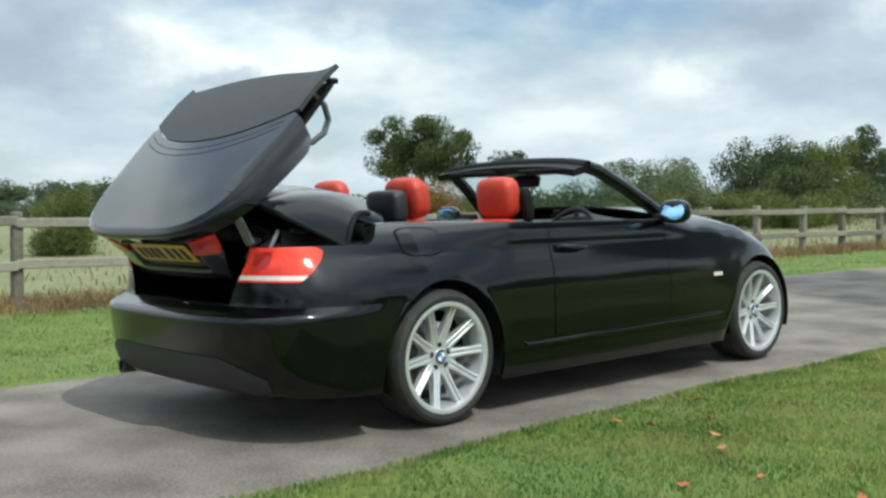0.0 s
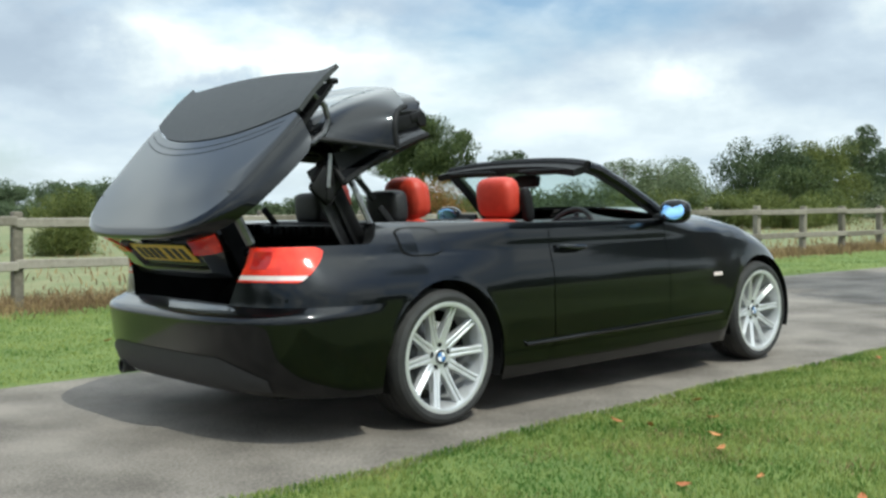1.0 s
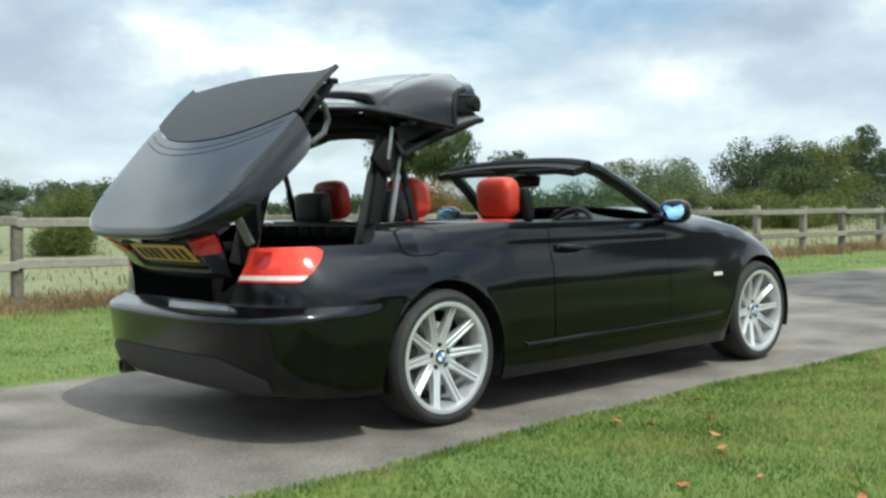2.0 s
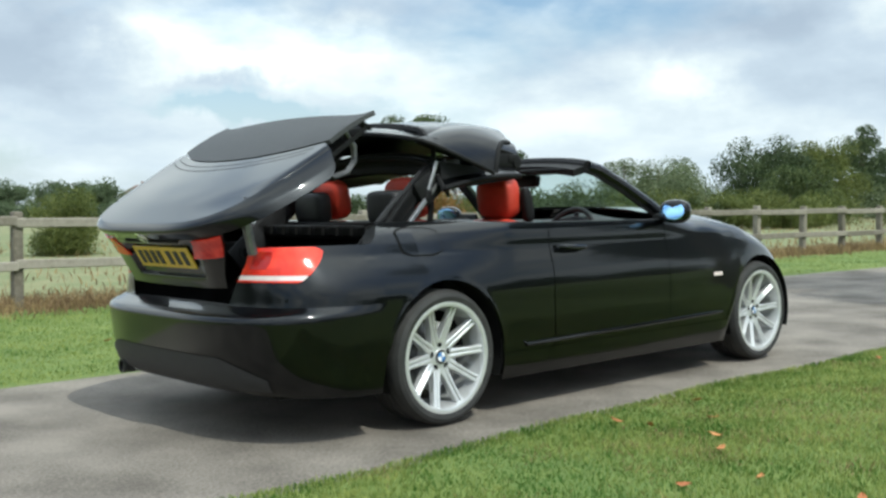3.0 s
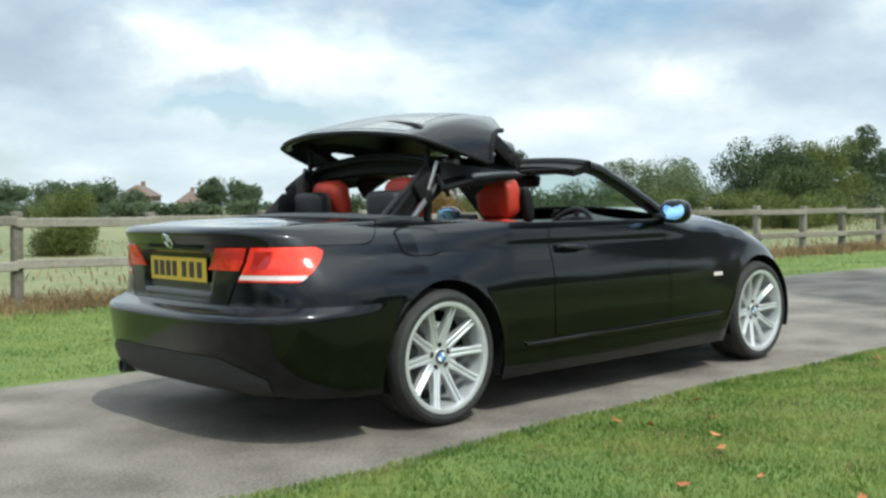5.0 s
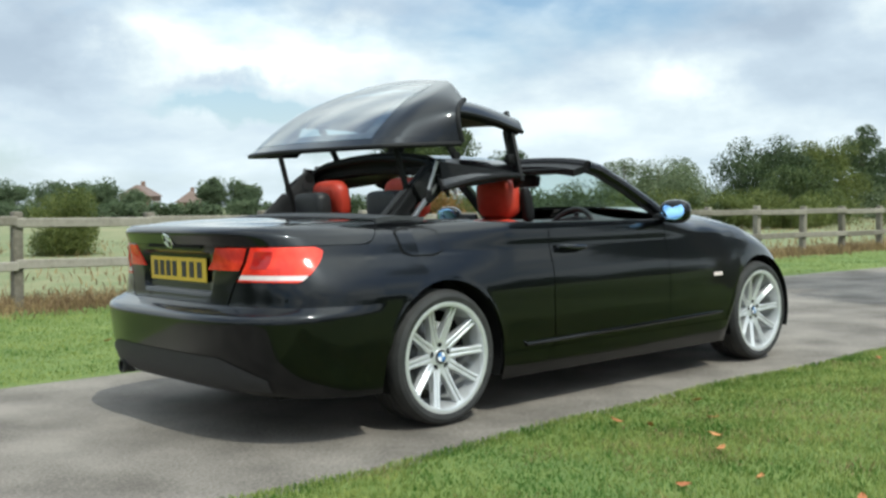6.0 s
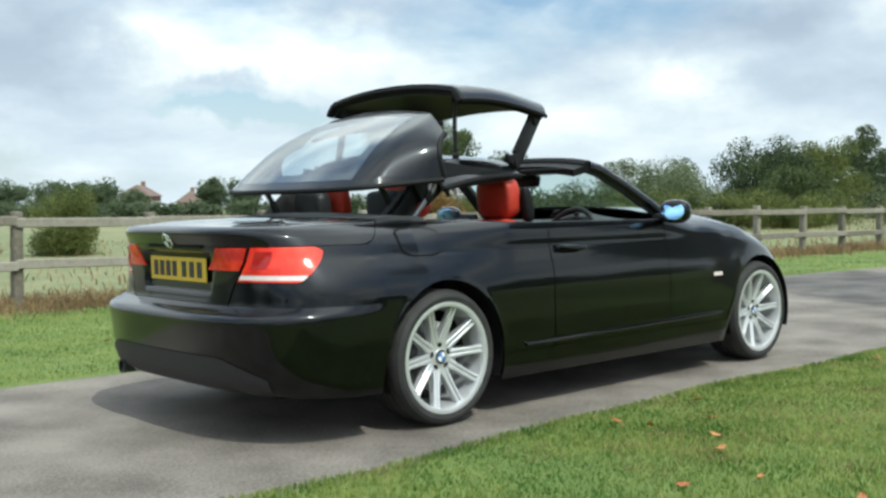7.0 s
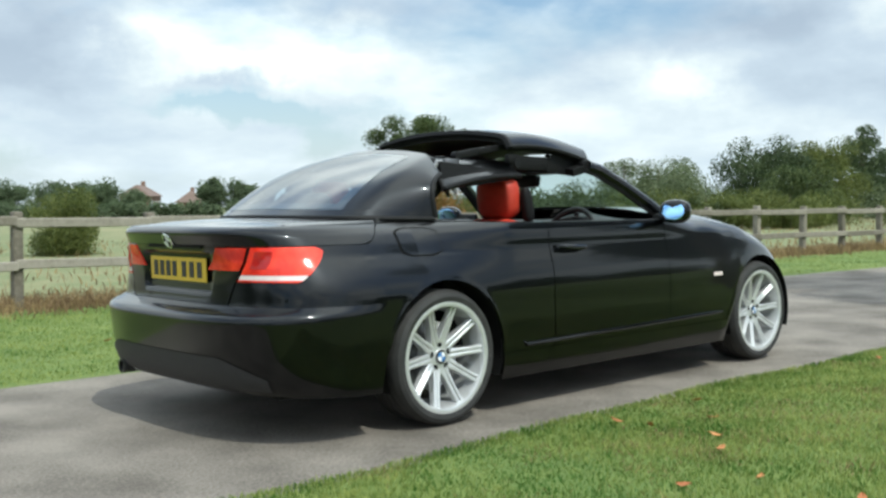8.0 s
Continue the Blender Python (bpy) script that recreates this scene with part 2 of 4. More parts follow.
def table(rows, v):
    """Linear reading of a short table."""
    if v <= rows[0][0]:
        return rows[0][1]
    for (a, p), (b, q) in zip(rows, rows[1:]):
        if v <= b:
            return lerp(p, q, (v - a) / (b - a))
    return rows[-1][1]


def sheet(fn, us, vs, thick=0.0, mirror=False, out=(0, 0, 1)):
    """Grid over us x vs; fn(u, v) gives a place. thick: closed to a slab on the side away from out. mirror: the other side of the car too."""
    bm = bmesh.new()
    for side in ((1, -1) if mirror else (1,)):
        grid = []
        for u in us:
            grid.append([])
            for v in vs:
                p = Vector(fn(u, v))
                p.y *= side
                grid[-1].append(bm.verts.new(p))
        for i in range(len(us) - 1):
            for j in range(len(vs) - 1):
                q = (grid[i][j], grid[i + 1][j], grid[i + 1][j + 1], grid[i][j + 1])
                bm.faces.new(q if side > 0 else q[::-1])
    bmesh.ops.remove_doubles(bm, verts=bm.verts, dist=1e-5)
    if thick:
        bm.normal_update()
        o = Vector(out)
        total = sum((f.normal.dot(Vector((o.x, o.y if f.calc_center_median().y < 0 or not mirror else -o.y, o.z))) * f.calc_area() for f in bm.faces))
        if total < 0:
            bmesh.ops.reverse_faces(bm, faces=bm.faces[:])
            bm.normal_update()
        faces, edges = bm.faces[:], [e for e in bm.edges if e.is_boundary]
        under = {v: bm.verts.new(v.co - v.normal * thick) for v in bm.verts[:]}
        rim = [(e.verts[0], e.verts[1], e.link_faces[0]) for e in edges]
        for f in faces:
            bm.faces.new([under[v] for v in reversed(f.verts)])
        for a, b, f in rim:
            bm.faces.new((a, b, under[b], under[a]))
    return bm


def steps(a, b, n):
    return [lerp(a, b, i / n) for i in range(n + 1)]


def box(sx, sy, sz, bevel=0.01, segs=2, m=None, taper=None):
    """Bevelled block centred on its base."""
    bm = bmesh.new()
    bmesh.ops.create_cube(bm, size=1.0)
    for v in bm.verts:
        k = 1.0 if not taper or v.co.z < 0 else taper
        v.co = Vector((v.co.x * sx * k, v.co.y * sy * k, (v.co.z + 0.5) * sz))
    if bevel:
        bmesh.ops.bevel(bm, geom=bm.edges[:], offset=bevel, segments=segs, profile=0.5, affect="EDGES")
    if m:
        bm.transform(m)
    return bm


def tube(points, radius, sides=8, cap=True):
    """A round bar through points; radius may be a list."""
    bm = bmesh.new()
    pts = [Vector(p) for p in points]
    rad = radius if isinstance(radius, (list, tuple)) else [radius] * len(pts)
    rings = []
    for i, p in enumerate(pts):
        d = (pts[min(i + 1, len(pts) - 1)] - pts[max(i - 1, 0)]).normalized()
        a = d.orthogonal().normalized() if i == 0 else (ax - d * ax.dot(d)).normalized()
        ax = a
        b = d.cross(a)
        rings.append([bm.verts.new(p + (a * math.cos(2 * math.pi * k / sides) + b * math.sin(2 * math.pi * k / sides)) * rad[i]) for k in range(sides)])
    for r, s in zip(rings, rings[1:]):
        for k in range(sides):
            bm.faces.new((r[k], r[(k + 1) % sides], s[(k + 1) % sides], s[k]))
    if cap:
        bm.faces.new(rings[0][::-1])
        bm.faces.new(rings[-1])
    return bm


def lathe(profile, n=48, axis="y"):
    """Turns (radius, offset) pairs about the y axis."""
    bm = bmesh.new()
    rings = []
    for r, o in profile:
        rings.append([bm.verts.new((r * math.cos(2 * math.pi * k / n), o, r * math.sin(2 * math.pi * k / n))) for k in range(n)])
    for a, b in zip(rings, rings[1:]):
        for k in range(n):
            bm.faces.new((a[k], a[(k + 1) % n], b[(k + 1) % n], b[k]))
    bmesh.ops.remove_doubles(bm, verts=bm.verts, dist=1e-6)
    return bm


def merged(*bms):
    """Several bmeshes as one."""
    out = bms[0]
    for b in bms[1:]:
        me = bpy.data.meshes.new("joined")
        b.to_mesh(me)
        b.free()
        out.from_mesh(me)
        bpy.data.meshes.remove(me)
    return out


def blob(sx, sy, sz, power=3.0, nu=20, nv=12, m=None):
    """Superellipsoid cushion."""
    bm = bmesh.new()
    f = lambda c: math.copysign(abs(c) ** (2 / power), c)
    rows = []
    for j in range(nv + 1):
        p = -math.pi / 2 + math.pi * j / nv
        rows.append([bm.verts.new((sx * f(math.cos(p)) * f(math.cos(2 * math.pi * i / nu)), sy * f(math.cos(p)) * f(math.sin(2 * math.pi * i / nu)), sz * f(math.sin(p)))) for i in range(nu)])
    for a, b in zip(rows, rows[1:]):
        for i in range(nu):
            bm.faces.new((a[i], a[(i + 1) % nu], b[(i + 1) % nu], b[i]))
    bmesh.ops.remove_doubles(bm, verts=bm.verts, dist=1e-5)
    if m:
        bm.transform(m)
    return bm


# ---------- ground, road, verges ----------
def road_near(x):
    return -1.25 - 0.012 * max(x - 2, 0) + 0.03 * math.sin(x * 1.3) + 0.02 * math.sin(x * 3.9 + 1)


def road_far(x):
    return 1.66 + 0.12 * min(max(x, 0), 9) - 0.11 * min(max(x - 9.2, 0), 7) + 0.03 * math.sin(x * 1.1 + 2) + 0.015 * math.sin(x * 4.3)


def make_ground():
    bm = sheet(lambda u, v: (u, v, -0.04), [-2500, -60, 60, 2500], [-2500, -60, 60, 2500])
    tagged(part("ground", bm, FIELD, smooth=0), "pale green and straw pasture reaching the horizon", "ground", kind="structure")
    xs = [-400, -120, -40, -20] + steps(-10, 30, 160) + [40, 60, 120, 400]
    bm = sheet(lambda x, v: (x, lerp(road_near(x) - 0.05, road_far(x) + 0.05, v), 0.004 * math.sin(math.pi * v) - 0.004), xs, steps(0, 1, 6))
    tagged(part("road", bm, ASPHALT), "narrow grey weathered asphalt lane", "road", kind="structure")

    def near(x, v):
        y = road_near(x) - 14 * v ** 2
        return (x, y, -0.012 + 0.03 * min(v * 14, 1) + 0.012 * noise.noise((x * 1.2, y * 1.2, 0)) * min(v * 9, 1))

    def far(x, v):
        y = lerp(road_far(x), max(fence_y(x), road_far(x) + 1.0) + 0.15, v)
        return (x, y, -0.012 + 0.03 * min(v * 14, 1) + 0.015 * noise.noise((x * 1.1, y * 1.1, 3)) * min(v * 9, 1))
    tagged(part("verge", sheet(near, xs, steps(0, 1, 24)), SOIL), "mown green grass verge beside the lane", "grass", kind="structure")
    tagged(part("verge", sheet(far, xs, steps(0, 1, 16)), SOIL), "green grass verge between lane and fence", "grass", kind="structure")


def blades(name, spots, height, width, mat, label, lean=0.5, seed=3):
    """Many single blades in one mesh. spots: array of x, y, z."""
    rng = np.random.default_rng(seed)
    n = len(spots)
    a = rng.uniform(0, 2 * np.pi, n)
    h = height * rng.uniform(0.5, 1.3, n)
    w = width * rng.uniform(0.6, 1.3, n)
    b = rng.uniform(0, 2 * np.pi, n)
    l = lean * h * rng.uniform(0.2, 1.2, n)
    side = np.stack([np.cos(a) * w, np.sin(a) * w, np.zeros(n)], 1)
    mid = spots + np.stack([np.cos(b) * l * 0.35, np.sin(b) * l * 0.35, h * 0.6], 1)
    tip = spots + np.stack([np.cos(b) * l, np.sin(b) * l, h], 1)
    v = np.stack([spots - side, spots + side, mid + side * 0.7, mid - side * 0.7, tip], 1).reshape(-1, 3)
    i = np.arange(n) * 5
    quads = np.stack([i, i + 1, i + 2, i + 3], 1).tolist()
    tris = np.stack([i + 3, i + 2, i + 4], 1).tolist()
    me = bpy.data.meshes.new(name)
    me.from_pydata(v.tolist(), [], quads + tris)
    me.materials.append(mat)
    return tagged(new(name, me), label, "grass", kind="stuff")


def make_grass():
    rng = np.random.default_rng(11)
    def strip(n, x0, x1, edge, sign, depth, power, z=0.015):
        x = x0 + (x1 - x0) * rng.random(n)
        e = np.array([edge(t) for t in x])
        y = e + sign * depth * rng.random(n) ** power
        return np.stack([x, y, np.full(n, z)], 1)
    near = strip(110000, -1.8, 5.5, road_near, -1, 1.9, 1.0)
    more = strip(14000, 5.5, 22, road_near, -1, 5, 1.0)
    around = strip(60000, -9, 11, road_near, -1, 7.5, 1.35)
    fringe = strip(7000, -2.2, 9, lambda t: road_near(t) + 0.03, -1, 0.12, 1.0, 0.0)
    blades("lawn_grass", np.concatenate([near, fringe]), 0.024, 0.0024, BLADE, "short mown green grass blades beside the lane")
    blades("lawn_grass", around, 0.026, 0.0032, BLADE, "short mown green grass blades beside the lane", seed=4)
    c = np.stack([rng.uniform(-1.5, 5, 60), rng.uniform(-3.1, -1.3, 60)], 1)[rng.integers(0, 60, 9000)]
    p = c + rng.normal(0, 0.09, c.shape)
    p = p[p[:, 1] < -1.32]
    blades("dead_grass", np.concatenate([p, np.full((len(p), 1), 0.015)], 1), 0.022, 0.0024, DRY, "dead straw-coloured tufts in the mown grass", 1.2, 9)
    blades("lawn_grass", more, 0.06, 0.006, BLADE, "short mown green grass blades beside the lane", seed=5)
    far = np.concatenate([strip(95000, -3, 9, road_far, 1, 4.0, 1.0), strip(24000, 9, 26, road_far, 1, 2.3, 1.0)])
    blades("lawn_grass", far, 0.020, 0.0032, BLADE, "green grass blades on the verge by the fence", seed=6)
    t = rng.random(26000) ** 1.5
    x = -3 + 33 * t
    y = fence_y(x) + rng.normal(0.05, 0.33, len(x))
    blades("dry_grass", np.stack([x, y, np.zeros(len(x))], 1), 0.17, 0.006, DRY, "long dry brown grass along the fence foot", 0.9, 7)
    x = -6 + 60 * rng.random(9000)
    y = fence_y(x) + 0.8 + 22 * rng.random(len(x)) ** 1.6
    blades("pasture_grass", np.stack([x, y, np.full(len(x), -0.04)], 1), 0.13, 0.012, DRY, "straw-coloured long pasture grass", 0.8, 8)


def make_fallen_leaves():
    rng = random.Random(4)
    first = None
    for k in range(26):
        x, y = rng.uniform(-1.5, 5), rng.uniform(-3.0, -1.35)
        if k > 16:
            x, y = rng.uniform(-2.5, 1), rng.uniform(1.8, 4.2)
        m = pose(x, y, 0.045, rng.uniform(-25, 25), rng.uniform(-25, 25), rng.uniform(0, 360))
        if first is None:
            bm = sheet(lambda u, v: (0.03 * u, 0.016 * v * (1 - u * u) + 0.001 * u, 0.006 * u * u + 0.004 * v * v), steps(-1, 1, 6), steps(-1, 1, 2), 0.0008)
            first = part("fallen_leaf", bm, material("dead_leaf", (0.30, 0.10, 0.03), 0.7, 0, (0.42, 0.19, 0.06), 40, per_object=0.5))
            first.matrix_basis = m
            tagged(first, "dry orange-brown leaf fallen on the grass", "leaf", "fallen leaves")
        else:
            copy_thing(first, m)


# ---------- fence ----------
def fence_y(x):
    return 6.08 - 0.070 * (x - 0.58)


def make_fence():
    fence = tagged(empty("fence"), "weathered grey wooden post and rail fence in the grass", "fence")
    yaw = math.degrees(math.atan(-0.070))
    fence.matrix_basis = pose(0.58, 6.08, 0, 0, 0.4, yaw)
    rng = random.Random(2)
    post = part("post", box(0.10, 0.11, 1.24, 0.012, 1), WOOD, fence)
    rail = part("rail", box(1.41, 0.045, 0.095, 0.008, 1), WOOD, fence)
    n = 0
    for k in range(-3, 18):
        m = pose(k * 1.395, 0, -0.24 + rng.uniform(-0.02, 0.02), rng.uniform(-1.2, 1.2), rng.uniform(-1.2, 1.2), rng.uniform(-3, 3))
        if n == 0:
            post.matrix_basis = m
        else:
            again(post, m)
        for z in (0.43, 0.86):
            m = pose(k * 1.395 + 0.69, -0.075 + rng.uniform(-0.006, 0.006), z + rng.uniform(-0.012, 0.012), rng.uniform(-2, 2), rng.uniform(-0.5, 0.5), 0)
            if n == 0 and z < 0.5:
                rail.matrix_basis = m
            else:
                again(rail, m)
        n += 1


# ---------- trees ----------
def leaves_mesh(centres, radii, n, size, mat, rng, squash=0.85):
    """Crown of many leaf sprays round several clump centres."""
    n, size = int(n * 1.9), size * 0.68
    k = rng.integers(0, len(centres), n)
    d = rng.normal(size=(n, 3))
    d /= np.linalg.norm(d, axis=1)[:, None]
    rad = radii[k] * (0.15 + 1.05 * rng.random(n) ** 0.55)
    p = centres[k] + d * rad[:, None] * np.array([1, 1, squash])
    a = rng.normal(size=(n, 3)); a /= np.linalg.norm(a, axis=1)[:, None]
    b = np.cross(a, rng.normal(size=(n, 3))); b /= np.linalg.norm(b, axis=1)[:, None]
    s = size * rng.uniform(0.5, 1.4, n)[:, None]
    v = np.stack([p - a * s, p + b * s * 0.55, p + a * s, p - b * s * 0.55], 1).reshape(-1, 3)
    v[:, 2] = np.maximum(v[:, 2], 0.02)
    me = bpy.data.meshes.new("crown")
    i = np.arange(n) * 4
    me.from_pydata(v.tolist(), [], np.stack([i, i + 1, i + 2, i + 3], 1).tolist())
    me.materials.append(mat)
    return me


def tree(place, height, width, mat, label, clear=0.25, leaves=5000, size=None, seed=1, clumps=22, category="tree", rough=1.0):
    """Tapered trunk with limbs and a crown of clumps with gaps."""
    rng = np.random.default_rng(seed)
    root = tagged(empty(category.replace(" ", "_"), pose(place[0], place[1], -0.05)), label, category)
    base, top = height * clear - (0.35 * height if category == "bush" else 0), height
    cz, rz, rx = (base + top) / 2, (top - base) / 2, width / 2
    d = rng.normal(size=(clumps, 3))
    d /= np.linalg.norm(d, axis=1)[:, None]
    rr = rng.random(clumps)[:, None] ** 0.45
    c = d * rr * np.array([rx * 0.80, rx * 0.80, rz * 0.80]) + np.array([0, 0, cz])
    rad = min(rx, rz) * rng.uniform(0.22, 0.46, clumps) * rough
    bms = [tube([(0, 0, 0), (0.02 * height, 0, max(base, 0) * 0.6 + 0.1), (0, 0.01 * height, cz), (0, 0, top * 0.85)], [height * 0.035, height * 0.026, height * 0.016, 0.01], 8)]
    for q in c[: min(clumps, 12)]:
        z0 = max(base * 0.7, min(q[2] - rz * 0.3, cz))
        bms.append(tube([(0, 0, z0 * 0.9), (q[0] * 0.5, q[1] * 0.5, lerp(z0, q[2], 0.6)), tuple(q)], [height * 0.012, height * 0.008, 0.01], 5))
    part("trunk", merged(*bms), BARK, root)
    me = leaves_mesh(c, rad, leaves, size or width * 0.022, mat, rng)
    crown = new("crown", me)
    crown.parent = root
    return root


def hedge(a, b, height, depth, mat, label, leaves=9000, size=0.3, seed=1, name="hedge"):
    rng = np.random.default_rng(seed)
    length = math.dist(a, b)
    n = max(6, int(length / (height * 0.45)))
    t = (np.arange(n) + rng.uniform(-0.4, 0.4, n)) / n
    c = np.stack([a[0] + (b[0] - a[0]) * t, a[1] + (b[1] - a[1]) * t + rng.uniform(-depth, depth, n) / 2, height * rng.uniform(0.35, 0.62, n)], 1)
    low = c * np.array([1, 1, 0.45])
    me = leaves_mesh(np.concatenate([c, low]), np.concatenate([height * rng.uniform(0.3, 0.5, n), np.full(n, height * 0.45)]), leaves, size, mat, rng)
    ob = new(name, me)
    return tagged(ob, label, "hedge", kind="stuff")


def house(place, yaw, label, w=6.0, d=5.0, h=3.0):
    root = tagged(empty("house", pose(*place, 0, 0, 0, yaw)), label, "house")
    part("wall", box(w, d, h, 0.02, 1), BRICK, root, smooth=0)
    bm = bmesh.new()
    e = 0.35
    pts = [(-w / 2 - e, -d / 2 - e, h), (w / 2 + e, -d / 2 - e, h), (w / 2 + e, d / 2 + e, h), (-w / 2 - e, d / 2 + e, h), (-w / 2 + 1.2, 0, h + 1.9), (w / 2 - 1.2, 0, h + 1.9)]
    v = [bm.verts.new(p) for p in pts]
    for f in ((0, 1, 5, 4), (2, 3, 4, 5), (1, 2, 5), (3, 0, 4), (3, 2, 1, 0)):
        bm.faces.new([v[i] for i in f])
    roof = part("roof", bm, ROOF_TILE, root, smooth=0)
    part("chimney", box(0.6, 0.6, 1.2, 0.02, 1, pose(w / 4, 0, h + 1.3)), BRICK, roof, smooth=0)
    for x in (-w / 3, 0, w / 3):
        win = part("window", box(0.95, 0.08, 1.2, 0.01, 1, pose(x, -d / 2 - 0.02, h * 0.35)), ENAMEL_WHITE, root, smooth=0)
        part("pane", box(0.8, 0.04, 1.05, 0, 1, pose(x, -d / 2 - 0.07, h * 0.35 + 0.07)), TINTED, win, smooth=0)


def make_landscape():
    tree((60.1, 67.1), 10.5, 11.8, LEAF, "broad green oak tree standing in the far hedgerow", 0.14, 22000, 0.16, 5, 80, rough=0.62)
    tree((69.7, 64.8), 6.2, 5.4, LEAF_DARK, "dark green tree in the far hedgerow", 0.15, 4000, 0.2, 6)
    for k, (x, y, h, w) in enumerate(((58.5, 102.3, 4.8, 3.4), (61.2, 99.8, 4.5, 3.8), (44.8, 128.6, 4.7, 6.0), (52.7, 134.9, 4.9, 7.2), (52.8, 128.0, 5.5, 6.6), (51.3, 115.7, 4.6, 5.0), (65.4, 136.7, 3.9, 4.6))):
        tree((x, y), h, w, LEAF_FAR, "dark green field tree in the distance, paled by painted haze", 0.05, 4200, 0.20, 20 + k, 26, rough=1.35)
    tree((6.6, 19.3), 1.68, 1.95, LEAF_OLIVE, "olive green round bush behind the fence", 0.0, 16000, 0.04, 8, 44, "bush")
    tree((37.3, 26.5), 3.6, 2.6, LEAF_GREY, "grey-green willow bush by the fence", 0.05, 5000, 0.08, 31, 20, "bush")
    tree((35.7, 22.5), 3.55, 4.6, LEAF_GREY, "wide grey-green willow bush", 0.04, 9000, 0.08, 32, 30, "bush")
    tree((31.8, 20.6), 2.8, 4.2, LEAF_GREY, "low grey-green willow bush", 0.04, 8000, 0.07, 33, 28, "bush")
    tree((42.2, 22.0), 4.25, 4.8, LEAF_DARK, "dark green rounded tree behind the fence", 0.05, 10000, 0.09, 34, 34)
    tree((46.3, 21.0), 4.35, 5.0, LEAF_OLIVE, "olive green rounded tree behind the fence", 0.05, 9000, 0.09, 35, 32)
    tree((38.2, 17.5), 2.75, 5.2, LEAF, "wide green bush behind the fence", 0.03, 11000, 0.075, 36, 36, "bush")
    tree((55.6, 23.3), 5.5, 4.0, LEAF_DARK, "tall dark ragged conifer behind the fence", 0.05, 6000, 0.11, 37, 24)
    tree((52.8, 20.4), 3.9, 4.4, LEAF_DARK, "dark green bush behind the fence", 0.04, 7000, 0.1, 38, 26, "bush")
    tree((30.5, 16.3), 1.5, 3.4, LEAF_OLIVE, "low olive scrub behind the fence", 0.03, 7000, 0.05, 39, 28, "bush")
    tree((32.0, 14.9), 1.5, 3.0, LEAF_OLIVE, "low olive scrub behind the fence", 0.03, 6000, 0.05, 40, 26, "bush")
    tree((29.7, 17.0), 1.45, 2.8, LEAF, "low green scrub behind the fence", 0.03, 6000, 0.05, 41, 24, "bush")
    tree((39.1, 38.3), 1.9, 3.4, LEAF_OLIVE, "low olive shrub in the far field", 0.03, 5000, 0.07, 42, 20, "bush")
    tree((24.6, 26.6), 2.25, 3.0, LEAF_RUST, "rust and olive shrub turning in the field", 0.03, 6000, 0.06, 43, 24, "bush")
    hedge((33, 118.5), (62, 92), 2.1, 2, LEAF_FAR, "dark green far hedge across the field, paled by painted haze", 9000, 0.25, 51)
    hedge((62, 92), (85, 64), 2.5, 2, LEAF_FAR, "dark green far hedge across the field, paled by painted haze", 8000, 0.25, 52)
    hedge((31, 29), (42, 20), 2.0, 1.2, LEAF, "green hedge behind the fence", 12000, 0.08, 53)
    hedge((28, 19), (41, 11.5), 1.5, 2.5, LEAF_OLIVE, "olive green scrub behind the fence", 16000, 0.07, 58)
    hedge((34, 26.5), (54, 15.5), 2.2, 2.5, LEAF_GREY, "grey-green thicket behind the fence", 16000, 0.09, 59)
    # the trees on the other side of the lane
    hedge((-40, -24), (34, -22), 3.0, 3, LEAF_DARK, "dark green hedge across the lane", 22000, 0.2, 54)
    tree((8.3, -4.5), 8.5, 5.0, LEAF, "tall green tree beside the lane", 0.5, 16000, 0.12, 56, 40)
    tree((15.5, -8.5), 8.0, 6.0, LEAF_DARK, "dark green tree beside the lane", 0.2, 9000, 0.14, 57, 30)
    # out of view behind the car, added so tail and bumper reflect dark green
    hedge((-24, 30), (-26, -14), 5.5, 3, LEAF_DARK, "unseen dark green hedge behind the car", 16000, 0.2, 55)
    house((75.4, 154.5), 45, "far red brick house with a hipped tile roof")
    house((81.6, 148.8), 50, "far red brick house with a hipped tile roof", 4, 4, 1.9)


# ---------- the car's shape ----------
WIDE = [(0.15, 0.850), (0.20, 0.872), (0.28, 0.882), (0.36, 0.888), (0.50, 0.8895), (0.60, 0.8885), (0.65, 0.886), (0.70, 0.879), (0.74, 0.8705), (0.775, 0.8605), (0.795, 0.856), (0.806, 0.851), (0.86, 0.849), (0.90, 0.842), (0.93, 0.825), (0.95, 0.800)]
REAR = [(0.18, -0.86), (0.235, -0.945), (0.27, -0.970), (0.35, -0.993), (0.48, -1.012), (0.535, -1.020), (0.553, -1.017), (0.566, -1.004), (0.576, -0.983), (0.586, -0.950), (0.60, -0.915), (0.64, -0.912), (0.72, -0.908), (0.80, -0.913), (0.86, -0.932), (0.895, -0.954), (0.912, -0.966), (0.926, -0.964), (0.938, -0.950), (0.946, -0.930), (0.952, -0.905)]
FRONT = [(0.15, 3.40), (0.25, 3.50), (0.45, 3.54), (0.60, 3.52), (0.75, 3.44), (0.95, 3.3)]
TOP = [(-0.42, 0.856), (-0.37, 0.860), (-0.335, 0.880), (-0.30, 0.918), (-0.27, 0.943), (-0.20, 0.947), (-0.05, 0.948), (0.20, 0.943), (0.80, 0.930), (1.75, 0.925), (1.90, 0.922), (2.26, 0.915), (2.64, 0.872), (2.92, 0.795), (3.17, 0.70), (3.30, 0.635), (3.54, 0.57)]
ARCH = ((0.0, 0.318, 0.364), (2.76, 0.318, 0.358))
